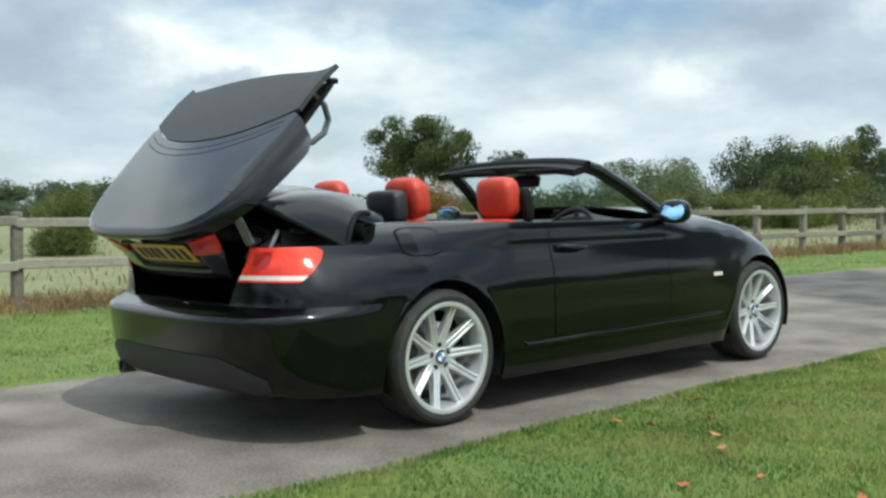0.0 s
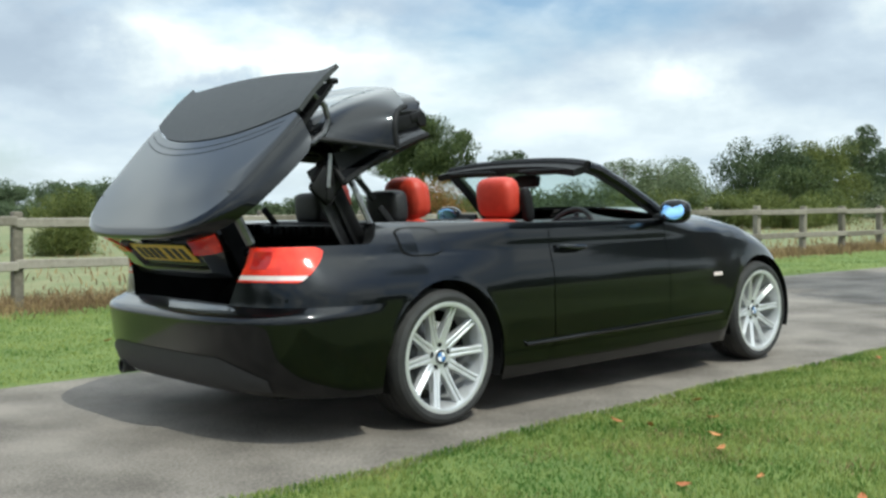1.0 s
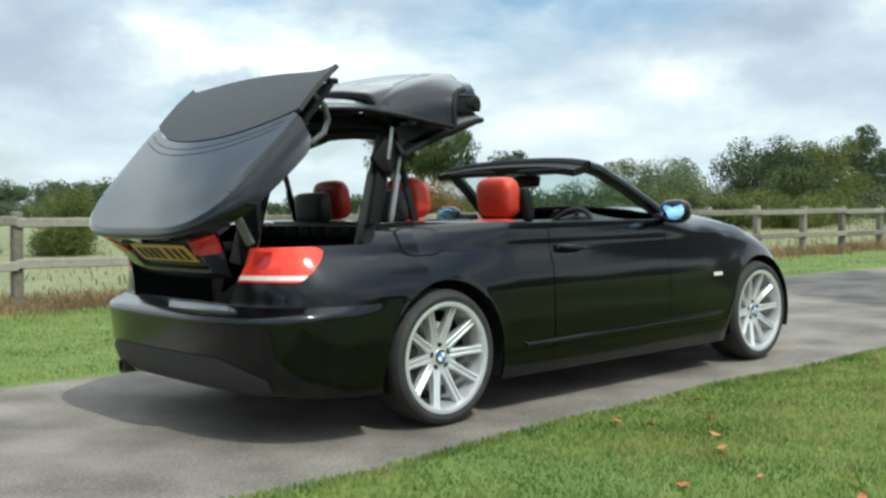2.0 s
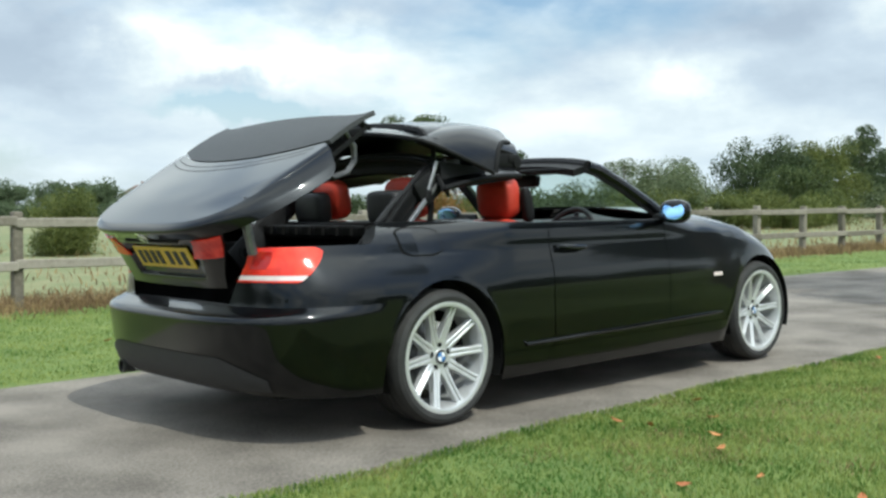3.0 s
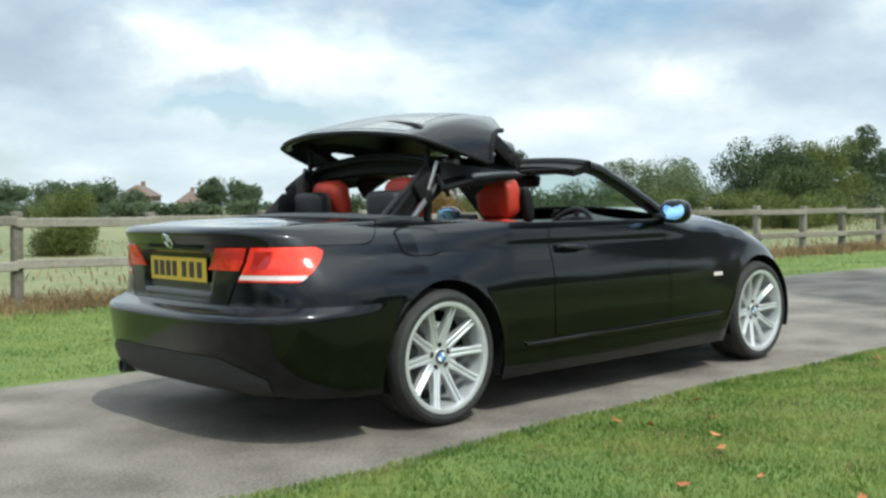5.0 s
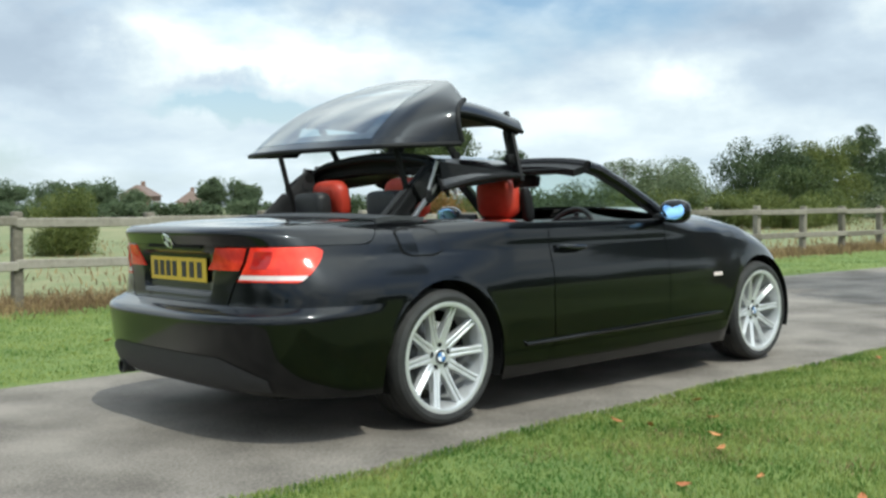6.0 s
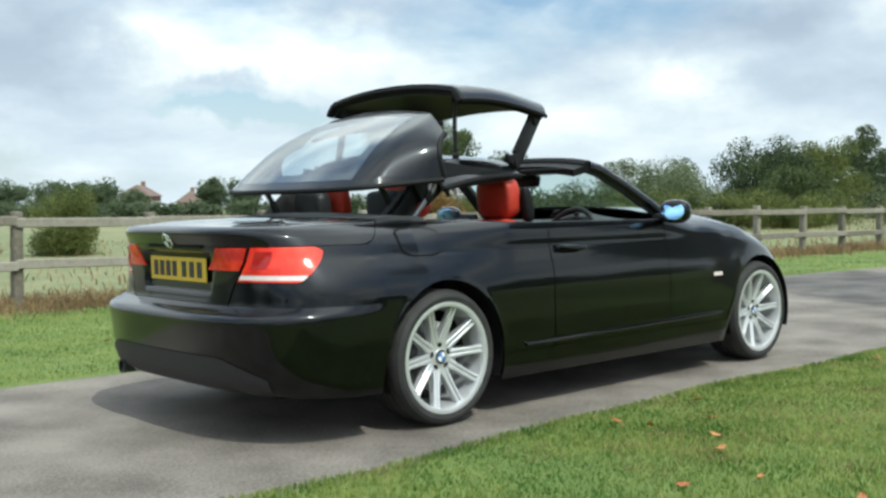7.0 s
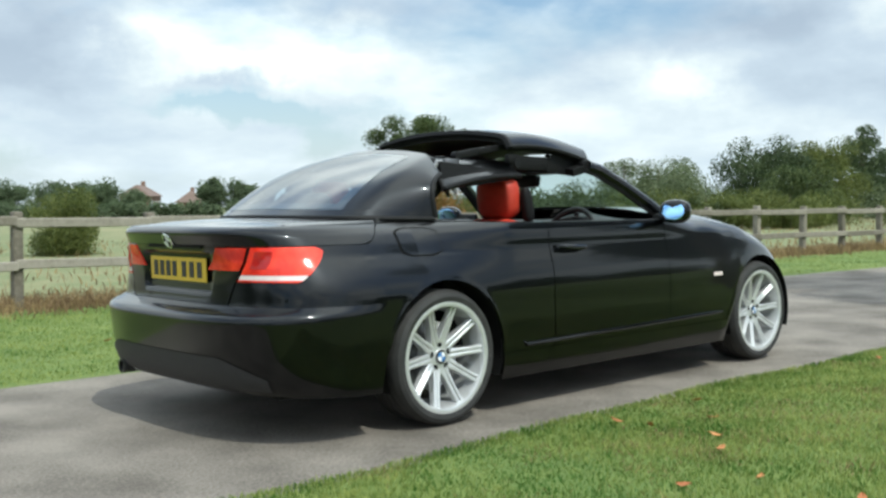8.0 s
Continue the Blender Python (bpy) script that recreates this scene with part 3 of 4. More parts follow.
S0, S1 = -0.36, 2.35


def eased(rows, z, crease):
    """A table read with its corners rounded off below the crease."""
    d = 0.036 if z < crease - 0.04 else 0.005
    return sum(table(rows, z + k * d) for k in (-1, -0.5, 0, 0.5, 1)) / 5


def skin(s, z, out=0.0):
    """Place on the right outer skin. s runs like x, and round the corners to the middle of both ends."""
    w = eased(WIDE, z, 0.79) + out
    if s < S0:
        th = math.pi / 2 * (s + 1) / (1 + S0)
        a = S0 - (eased(REAR, z, 0.53) - out)
        x, y = S0 - a * max(math.cos(th), 0) ** (2 / 3.2), w * max(math.sin(th), 0) ** (2 / 3.5)
    elif s > S1:
        th = math.pi / 2 * (s - S1) / (3.5 - S1)
        x, y = S1 + (table(FRONT, z) + out - S1) * max(math.sin(th), 0) ** (2 / 2.8), w * max(math.cos(th), 0) ** (2 / 2.8)
    else:
        x, y = s, w
    if S0 <= s <= S1:
        for cx, cz, r in ARCH:
            d = math.hypot(x - cx, z - cz) - r
            y += 0.003 * math.exp(-(d / 0.014) ** 2)
    turn_in = 1 if s >= S0 else max(math.sin(th), 0)
    if x < 0.45 and z > 0.63:
        # rear shoulders lean in
        y -= 0.078 * min(1, (0.45 - x) / 0.55) * ((z - 0.63) / 0.23) ** 1.5 * turn_in
    if x < -0.37 and z > 0.570:
        # ledge over the bumper runs on along the side
        y -= 0.020 * min(1, (-0.37 - x) / 0.25) * min(1, (z - 0.570) / 0.035) * turn_in
    if x > 1.7 and z > 0.45:
        # wings roll over into the bonnet
        k = max(0.0, (z - table(TOP, x) + 0.11) / 0.11) * min(1, (x - 1.7) / 0.4)
        y -= 0.075 * k ** 2.2
    return Vector((x, -y, z))


def arch_floor(x, low):
    for cx, cz, r in ARCH:
        if abs(x - cx) < r - 1e-6:
            return cz + math.sqrt(r * r - (x - cx) ** 2)
    return low


def sill(s):
    return table([(-1.0, 0.235), (-0.7, 0.225), (-0.4, 0.205), (0.4, 0.185), (2.4, 0.18), (2.9, 0.19), (3.5, 0.20)], s)


def columns(a, b, n):
    """Even columns from a to b with the arches' own columns put in."""
    out = steps(a, b, n)
    for cx, cz, r in ARCH:
        for k in range(0, 25):
            x = cx - r * math.cos(math.pi * k / 24)
            if a < x < b:
                out.append(x)
        for x in (cx - r - 0.0005, cx + r + 0.0005):
            if a < x < b:
                out.append(x)
    return sorted(out)


def skin_patch(a, b, low, high, rows=12, n=30, out=0.0, thick=0.0, mirror=True):
    """Piece of the skin between two heights, each a number or a function of s."""
    lo = low if callable(low) else (lambda s: low)
    hi = high if callable(high) else (lambda s: high)
    def fn(s, v):
        x = min(max(s, -0.9), 3.4)
        z0 = lo(s)
        if S0 - 0.1 < s < 3.2:
            z0 = max(z0, arch_floor(s if s <= S1 else skin(s, 0.5).x, z0))
        z1 = max(hi(s), z0 + 0.0005)
        return skin(s, lerp(z0, z1, v), out)
    return sheet(fn, columns(a, b, n), steps(0, 1, rows), thick, mirror, (0, -1, 0))


def skin_rows(zs, s0, s1, n, out=0.0, thick=0.0):
    """Piece of the skin, both sides of the car, row by row between two bounds that follow the height."""
    depth = out if callable(out) else (lambda s, z: out)
    def fn(u, z):
        s = lerp(s0(z), s1(z), u)
        p = skin(s, z)
        d = depth(s, z)
        if d:
            c = Vector((-0.1, 0, z))
            q = p + (p - c).normalized() * d
            p = q if s > -0.99 else Vector((q.x, p.y, p.z))
        return p
    return sheet(fn, steps(0, 1, n), zs, thick, True, (-1, -0.6, 0.2))


def lamp_split(z):
    """Where the lid's edge stands on the tail."""
    return table([(0.60, -0.875), (0.66, -0.862), (0.71, -0.843), (0.86, -0.748), (0.95, -0.70)], z)


def lamp_end(z):
    """Rounded outer end of the tail lamp."""
    return table([(0.708, -0.60), (0.714, -0.582), (0.73, -0.562), (0.77, -0.520), (0.80, -0.493), (0.825, -0.476), (0.84, -0.474), (0.85, -0.482), (0.856, -0.50), (0.86, -0.54)], z)


def top_of(s):
    return table(TOP, skin(s, 0.5).x if s > S1 or s < S0 else s)


def wheel(parent, m, radius=0.318, face=0.05):
    """Tyre, rim with ten split spokes, hub and brake disc. Its outer face looks to -y."""
    w = empty("wheel", m, parent)
    R = radius
    prof = [(0.255, -0.108), (0.262, -0.122), (0.285, -0.126), (0.302, -0.118), (R - 0.006, -0.100), (R, -0.085)]
    for g in (-0.05, 0.0, 0.05):
        prof += [(R, g - 0.008), (R - 0.006, g - 0.006), (R - 0.006, g + 0.006), (R, g + 0.008)]
    prof += [(R, 0.085), (R - 0.006, 0.100), (0.302, 0.118), (0.285, 0.126), (0.255, 0.108), (0.24, 0.1), (0.24, -0.1), (0.255, -0.108)]
    part("tyre", lathe(prof, 64), RUBBER, w)
    part("rim", lathe([(0.256, -0.108), (0.263, -0.114), (0.261, -0.121), (0.250, -0.1225), (0.239, -0.119), (0.235, -0.106), (0.234, -0.090), (0.228, -0.060), (0.224, 0.02), (0.232, 0.10), (0.238, 0.10), (0.236, 0.0), (0.246, -0.09), (0.256, -0.108)], 72), SILVER, w)
    spoke = None
    for k in range(10):
        bm = bmesh.new()
        for side in (-1, 1):
            ring = []
            for rr, yy, half, off, dep in ((0.055, -0.066, 0.0150, 0.0130, 0.040), (0.095, -0.072, 0.0105, 0.0118, 0.045), (0.14, -0.083, 0.0078, 0.0112, 0.042), (0.19, -0.095, 0.0072, 0.0112, 0.036), (0.240, -0.109, 0.0078, 0.0118, 0.030)):
                c = side * off
                ring.append([bm.verts.new(p) for p in ((rr, yy + 0.004, c - half), (rr, yy, c - half * 0.5), (rr, yy, c + half * 0.5), (rr, yy + 0.004, c + half), (rr, yy + dep, c + half * 0.8), (rr, yy + dep, c - half * 0.8))])
            for a, b in zip(ring, ring[1:]):
                for i in range(6):
                    bm.faces.new((a[i], a[(i + 1) % 6], b[(i + 1) % 6], b[i]))
            bm.faces.new(ring[-1])
        # web in the groove
        web = []
        for rr, yy, dep in ((0.058, -0.057, 0.02), (0.17, -0.080, 0.02), (0.243, -0.097, 0.015)):
            web.append([bm.verts.new(p) for p in ((rr, yy, -0.006), (rr, yy, 0.006), (rr, yy + dep, 0.006), (rr, yy + dep, -0.006))])
        for a, b in zip(web, web[1:]):
            for i in range(4):
                bm.faces.new((a[i], a[(i + 1) % 4], b[(i + 1) % 4], b[i]))
        if spoke is None:
            spoke = part("spoke", bm, SILVER, w)
            spoke.matrix_basis = pose(0, 0, 0, 0, -4, 0)
        else:
            bm.free()
            again(spoke, pose(0, 0, 0, 0, -4 + 36 * k, 0))
    part("hub", lathe([(0.0, -0.072), (0.034, -0.072), (0.036, -0.066), (0.05, -0.066), (0.080, -0.064), (0.088, -0.052), (0.084, 0.0), (0.0, 0.0)], 40), SILVER, w)
    for k in range(5):
        a = 2 * math.pi * (k + 0.3) / 5
        part("bolt_hole", lathe([(0.0, -0.0662), (0.0125, -0.0676), (0.0145, -0.0672), (0.0145, -0.05)], 14), DARK, w).matrix_basis = pose(0.058 * math.cos(a), 0, 0.058 * math.sin(a))
    part("hub_cap", lathe([(0.0, -0.0765), (0.030, -0.0755), (0.0335, -0.072), (0.0335, -0.06)], 32), INK, w, "black-rimmed round cap")
    for k in range(4):
        bm = bmesh.new()
        arc = [(0.024 * math.cos(a), -0.0772, 0.024 * math.sin(a)) for a in steps(math.pi / 2 * k, math.pi / 2 * (k + 1), 6)]
        bm.faces.new([bm.verts.new(p) for p in [(0, -0.0772, 0)] + arc])
        part("cap_quarter", bm, ENAMEL_BLUE if k % 2 else ENAMEL_WHITE, w, smooth=0)
    part("brake_disc", lathe([(0.07, 0.0), (0.165, 0.0), (0.165, 0.025), (0.07, 0.025)], 40), STEEL, w)
    return w


def make_body(car):
    # one dark shell under all panels shows only in the gaps
    part("inner_shell", merged(skin_patch(-0.33, 3.5, sill, lambda s: top_of(s) - 0.02, 12, 60, -0.014), skin_patch(-1, -0.33, sill, 0.53, 8, 40, -0.014)), DARK, car)
    part("rear_bumper", skin_patch(-1, -0.236, sill, 0.601, 34, 46), PAINT, car, "glossy black rear bumper")
    part("diffuser", skin_patch(-1, -0.70, lambda s: 0.245, lambda s: lerp(0.385, 0.30, max(0, (s + 0.86) / 0.16)), 6, 20, 0.004), TRIM_BLACK, car, "dull black lower bumper insert")
    pair("quarter_panel", merged(skin_patch(-0.3718, 0.738, lambda s: max(sill(s), 0.30 if s > 0.36 else 0.6025 if s < -0.2 else 0), lambda s: max(top_of(s), 0.577), 36, 30), skin_rows(steps(0.602, 0.8575, 16), lambda z: lamp_split(z) + 0.002, lambda z: -0.3718, 26)), PAINT, car)
    pair("door", skin_patch(0.745, 1.745, 0.302, top_of, 44, 24), PAINT, car)
    pair("front_fender", skin_patch(1.752, 2.95, lambda s: 0.302 if s < 2.6 else 0.575, top_of, 36, 30), PAINT, car)
    part("front_bumper", merged(skin_patch(2.96, 3.5, sill, top_of, 16, 26), skin_patch(2.80, 2.957, sill, 0.571, 14, 6)), PAINT, car)
    pair("side_skirt", skin_patch(0.365, 2.41, lambda s: sill(s) - 0.015, 0.298, 8, 30, 0.006), PAINT, car)
    for sgn in (-1, 1):
        part("skirt_crease", tube([(x, sgn * 0.886, 0.328 + 0.012 * (x - 0.5) + (0.02 if x < 0.52 else 0)) for x in [0.50] + steps(0.53, 2.30, 20)], [0.004] + [0.012] * 20 + [0.006], 8), PAINT, car)
    # arch liners
    for cx, cz, r in ARCH:
        for side in (-1, 1):
            bm = sheet(lambda a, v: (cx - (r + 0.004) * math.cos(a), side * lerp(0.87, 0.58, v), cz + (r + 0.004) * math.sin(a)), steps(-0.35, math.pi + 0.35, 28), [0, 0.1, 1])
            cap = sheet(lambda a, v: (cx - (r + 0.004) * v * math.cos(a), side * 0.58, cz + (r + 0.004) * v * math.sin(a)), steps(-0.35, math.pi + 0.35, 28), [0.02, 1])
            part("arch_liner", merged(bm, cap), DARK, car)
    # floor pan
    part("floor_pan", box(4.1, 1.36, 0.05, 0.01, 1, pose(1.25, 0, 0.20)), DARK, car)
    # bonnet between the wings
    us = steps(1.88, 3.42, 26)
    def bonnet(s, v):
        p = skin(s, top_of(s) - 0.003)
        c = 1 - abs(v) ** 2.6
        return (p.x + 0.10 * c * min(1, (s - 1.88) * 2) * (1 if s < 3 else 0.4), p.y * -v, p.z + 0.085 * c * min(1, 3.6 - s))
    part("bonnet", sheet(bonnet, us, steps(-1, 1, 24), 0.012), PAINT, car)
    # waist: flat top of doors and quarters
    def waist(s, v):
        p = skin(s, top_of(s) - 0.001)
        return (p.x, lerp(p.y, p.y + 0.10, v), p.z + 0.006 * math.sin(math.pi * min(v * 1.6, 1)) - 0.03 * max(0, v - 0.7))
    pair("waist_cap", sheet(waist, steps(-0.262, 0.735, 24), steps(0, 1, 6), 0.006, True), PAINT, car)
    pair("belt_seal", sheet(waist, steps(0.74, 1.86, 24), steps(0, 1, 6), 0.006, True), PLASTIC, car)
    # gutter under the lid's edge
    def gutter(s, v):
        p = skin(s, 0.855 if s < -0.42 else top_of(s))
        return (p.x + 0.02 * v, p.y * lerp(1, 0.86, v), p.z - 0.022 * v)
    pair("boot_gutter", sheet(gutter, steps(-0.74, -0.262, 24), steps(0, 1, 3), 0.004, True), PLASTIC, car)
    part("fuel_flap", skin_patch(-0.200, 0.030, lambda s: 0.800 + 0.02 * (abs((s + 0.085) / 0.115)) ** 4, lambda s: 0.920 - 0.02 * (abs((s + 0.085) / 0.115)) ** 4, 10, 24, 0.0065, 0.004, False), PAINT, car)
    part("fuel_flap_gap", skin_patch(-0.207, 0.037, lambda s: 0.794 + 0.02 * (abs((s + 0.085) / 0.122)) ** 4, lambda s: 0.926 - 0.02 * (abs((s + 0.085) / 0.122)) ** 4, 10, 24, 0.003, 0.001, False), DARK, car)
    # door handle
    for sgn in (1, -1):
        bm = tube([(0.80, -0.868 * sgn, 0.806), (0.82, -0.893 * sgn, 0.804), (0.90, -0.897 * sgn, 0.800), (0.98, -0.893 * sgn, 0.797), (1.0, -0.868 * sgn, 0.795)], [0.012, 0.014, 0.015, 0.014, 0.012], 10)
        part("door_handle", bm, PAINT, car)
    pair("side_repeater", skin_patch(2.20, 2.29, 0.575, 0.598, 3, 8, 0.004, 0.003), LENS_WHITE, car, "clear side indicator lens")
    # outer tail lamps
    lens = lambda s, z: 0.005 + 0.004 * math.sin(math.pi * min(1, max(0, (z - 0.708) / 0.15)))
    left = lambda z: lamp_split(z) + 0.006
    pair("tail_lamp", skin_rows([0.738, 0.742, 0.76, 0.78, 0.80, 0.815, 0.83, 0.84, 0.847, 0.852, 0.856], left, lamp_end, 26, lens, 0.008), LENS, car, "red tail lamp lens")
    pair("lamp_heart", skin_rows([0.765, 0.79, 0.815, 0.838], lambda z: lamp_split(z) + 0.03, lambda z: lamp_end(z) - 0.19, 8, 0.0105, 0.002), LENS_DEEP, car, "deeper red chamber behind the lens")
    pair("reversing_lamp", skin_rows([0.716, 0.72, 0.728, 0.7365], left, lambda z: lamp_end(z) - 0.004, 26, lens, 0.006), LENS_WHITE, car, "clear strip below the red lens")
    pair("lamp_rim", skin_rows([0.708, 0.712, 0.7155], left, lambda z: lamp_end(z) - 0.004, 26, lens, 0.006), LENS, car, "red rim under the clear strip")
    # exhaust
    part("exhaust_pipe", lathe([(0.0, 0.10), (0.030, 0.10), (0.030, 0.0), (0.036, 0.0), (0.036, 0.22)], 24), STEEL, car).matrix_basis = pose(-0.955, 0.50, 0.245, 0, 0, -90)
    part("silencer", box(0.25, 0.9, 0.16, 0.05, 2, pose(-0.68, 0, 0.20)), DARK, car)


def make_boot(car):
    """Boot well and the sealing frame round its opening."""
    bm = sheet(lambda x, v: (x, lerp(-0.66, 0.66, v), 0.50), [-0.87, 0.10], [0, 1])
    w1 = sheet(lambda x, v: (x, -0.66, lerp(0.48, 0.845, v)), [-0.80, 0.10], [0, 1], 0, True)
    w2 = sheet(lambda y, v: (-0.84, y, lerp(0.48, 0.58, v)), [-0.66, 0.66], [0, 1])
    w3 = sheet(lambda y, v: (0.10, y, lerp(0.48, 0.90, v)), [-0.66, 0.66], [0, 1])
    part("boot_well", merged(bm, w1, w2, w3), DARK, car)
    part("boot_sill", box(0.06, 0.96, 0.03, 0.012, 2, pose(-0.875, 0, 0.572)), PLASTIC, car)
    frame_bar = part("boot_rail", box(0.66, 0.05, 0.05, 0.012, 2, pose(-0.44, -0.60, 0.79)), PLASTIC, car)
    again(frame_bar, pose(0, 1.20, 0))
    part("boot_crossbar", box(0.06, 1.30, 0.07, 0.015, 2, pose(-0.05, 0, 0.86)), PLASTIC, car)
    cell = part("crossbar_cell", box(0.02, 0.07, 0.05, 0.006, 1), DARK, car)
    for k in range(9):
        m = pose(-0.085, -0.48 + 0.12 * k, 0.875)
        if k:
            again(cell, m)
        else:
            cell.matrix_basis = m


# ---------- boot lid ----------
LID = Vector((-0.8, 0, 0.8))


def arc_x(y):
    return -0.40 + 0.16 * (abs(y) / 0.62) ** 2.2


def lid_z(x, y):
    c = table([(-0.985, 0.945), (-0.93, 0.955), (-0.6, 0.975), (-0.2, 0.985), (0.06, 0.985)], x)
    return c - 0.018 * (abs(y) / 0.62) ** 2


def lid_low(s):
    """Lower edge of the lid's band over the lamps and along the flanks."""
    return 0.8605 if s < -0.42 else top_of(s) + 0.004


def make_lid(car):
    lid = empty("boot_lid", Matrix.Translation(LID), car)
    put = lambda p: Vector(p) - LID
    EDGE = 0.944
    # band from the shut line up to the lip, round the tail and along both flanks
    def band(t, v):
        p = skin(t, lerp(min(lid_low(t), EDGE - 0.002), EDGE, v))
        return put(p)
    cols = steps(-1, -0.42, 36) + steps(-0.41, -0.272, 12)
    part("lid_band", sheet(band, cols, steps(0, 1, 14), 0.010, True, (-1, -0.6, 0.3)), PAINT, lid, "glossy black lip and flanks of the lid")
    def top(t, v):
        e = skin(t, EDGE)
        k = min(1, (t + 1) / 0.728)
        y = 0.62 * math.sin(k * math.pi / 2) ** 0.9
        f = Vector((arc_x(y), -y, 0))
        p = e.lerp(f, v)
        z = lid_z(p.x, p.y)
        p.z = lerp(EDGE, z, min(1, v * 3.2) ** 0.55) if v < 0.32 else z
        return put(p)
    part("lid_panel", sheet(top, cols, [0, 0.01, 0.025, 0.05, 0.08, 0.12, 0.17, 0.23, 0.32, 0.42, 0.55, 0.7, 0.85, 1], 0.012, True), PAINT, lid, "glossy black lid skin")
    def seam(off):
        def fn(y, v):
            x = arc_x(y) - off - 0.004 * v
            return put((x, y, lid_z(x, y) + 0.0008))
        return sheet(fn, steps(-0.60, 0.60, 30), [0, 1], 0.001)
    part("lid_seam", seam(0.045), DARK, lid)
    part("lid_seam", seam(0.085), DARK, lid)
    def ton(y, v):
        x1 = 0.045 - 0.03 * (abs(y) / 0.64) ** 2 + 0.055 * (abs(y) / 0.64) ** 12
        x = lerp(arc_x(y) + 0.004, x1, v)
        return put((x, y, lid_z(x, min(abs(y), 0.62)) + 0.004 + 0.008 * math.sin(math.pi * v)))
    part("tonneau_panel", sheet(ton, steps(-0.64, 0.64, 30), steps(0, 1, 12), 0.022), TRIM, lid, "matt black tonneau panel")
    # liner under the lid
    def liner(y, v):
        x = lerp(-0.87 + 0.25 * (abs(y) / 0.64) ** 4, 0.0, v)
        return put((x, y, lid_z(x, min(abs(y), 0.6)) - 0.045 - 0.02 * math.sin(math.pi * v)))
    part("lid_liner", sheet(liner, steps(-0.62, 0.62, 12), steps(0, 1, 12), 0.02), PLASTIC, lid)
    # tail face between the outer lamps, with the plate's recess
    def hollow(t, z):
        y = abs(skin(t, z).y)
        inside = min(1, max(0, (0.315 - y) / 0.015)) * min(1, max(0, (z - 0.652) / 0.006)) * min(1, max(0, (0.835 - z) / 0.02))
        return -0.022 * inside
    def tail(u, z):
        t = lerp(-1, lamp_split(z) - 0.004, u)
        p = skin(t, z)
        p.x -= hollow(t, z)
        return put(p)
    part("tail_panel", sheet(tail, steps(0, 0.5, 8)[:-1] + steps(0.5, 1, 40), [0.604, 0.612, 0.63, 0.648, 0.653, 0.658, 0.68, 0.72, 0.76, 0.80, 0.815, 0.825, 0.835, 0.848, 0.859], 0.012, True, (-1, 0, 0)), PAINT, lid, "glossy black tail panel")
    def inner_lamp(u, z):
        t = lerp(lerp(-0.934, -0.886, (z - 0.755) / 0.10), lamp_split(z) - 0.008, u)
        p = skin(t, z)
        return put(p + Vector((-0.006 - 0.004 * math.sin(math.pi * u), -0.001, 0)))
    pair("inner_lamp", sheet(inner_lamp, steps(0, 1, 12), [0.755, 0.76, 0.78, 0.80, 0.825, 0.845, 0.852], 0.008, True, (-1, -0.3, 0)), LENS, lid, "red inner tail lamp lens")
    part("badge_strip", sheet(lambda y, v: put(skin(-0.999, lerp(0.846, 0.856, v)) + Vector((-0.006, y, 0))), steps(-0.25, 0.25, 8), [0, 1], 0.006, False, (-1, 0, 0)), PLASTIC, lid, "black grip strip over the plate")
    # number plate with unreadable bars
    tilt = -1
    base = put((-0.896, 0, 0.692))
    plate_pose = Matrix.Translation(base) @ pose(0, 0, 0, 0, tilt, 0)
    plate = part("number_plate", box(0.008, 0.52, 0.111, 0.003, 1), PLATE_Y, lid, "yellow rear number plate", smooth=0)
    plate.matrix_basis = plate_pose
    chars = (0.205, 0.145, 0.085, 0.025, -0.065, -0.135, -0.205)
    for k, y in enumerate(chars):
        b = part("plate_bar", box(0.002, 0.040, 0.072, 0.0, 1, plate_pose @ pose(-0.0055, y, 0.02)), INK, lid, smooth=0)
    # round badge of plain shape
    bm = lathe([(0.0, -0.008), (0.036, -0.008), (0.040, -0.004), (0.040, 0.006)], 32)
    part("badge", bm, CHROME, lid, "round chrome badge").matrix_basis = Matrix.Translation(put((-0.944, 0, 0.879))) @ pose(0, 0, 0, 0, 0, -90) @ pose(0, 0, 0, 26)
    for k in range(4):
        bm = bmesh.new()
        arc = [(0.030 * math.cos(a), -0.0085, 0.030 * math.sin(a)) for a in steps(math.pi / 2 * k, math.pi / 2 * (k + 1), 6)]
        bm.faces.new([bm.verts.new(p) for p in [(0, -0.0085, 0)] + arc])
        part("badge_quarter", bm, INK if k % 2 else ENAMEL_WHITE, lid, smooth=0).matrix_basis = Matrix.Translation(put((-0.944, 0, 0.879))) @ pose(0, 0, 0, 0, 0, -90) @ pose(0, 0, 0, 26)
    # latches and loop on the front edge
    for sgn in (1, -1):
        part("latch", tube([put((0.0, -0.60 * sgn, 0.955)), put((0.01, -0.60 * sgn, 0.925)), put((0.04, -0.60 * sgn, 0.90))], [0.02, 0.016, 0.014], 8), PLASTIC, lid)
        part("lid_loop", tube([put(p) for p in ((-0.10, -0.60 * sgn, 0.95), (-0.09, -0.60 * sgn, 0.87), (-0.12, -0.60 * sgn, 0.81), (-0.18, -0.60 * sgn, 0.785), (-0.26, -0.60 * sgn, 0.80), (-0.30, -0.60 * sgn, 0.86))], 0.014, 8), STEEL, lid)
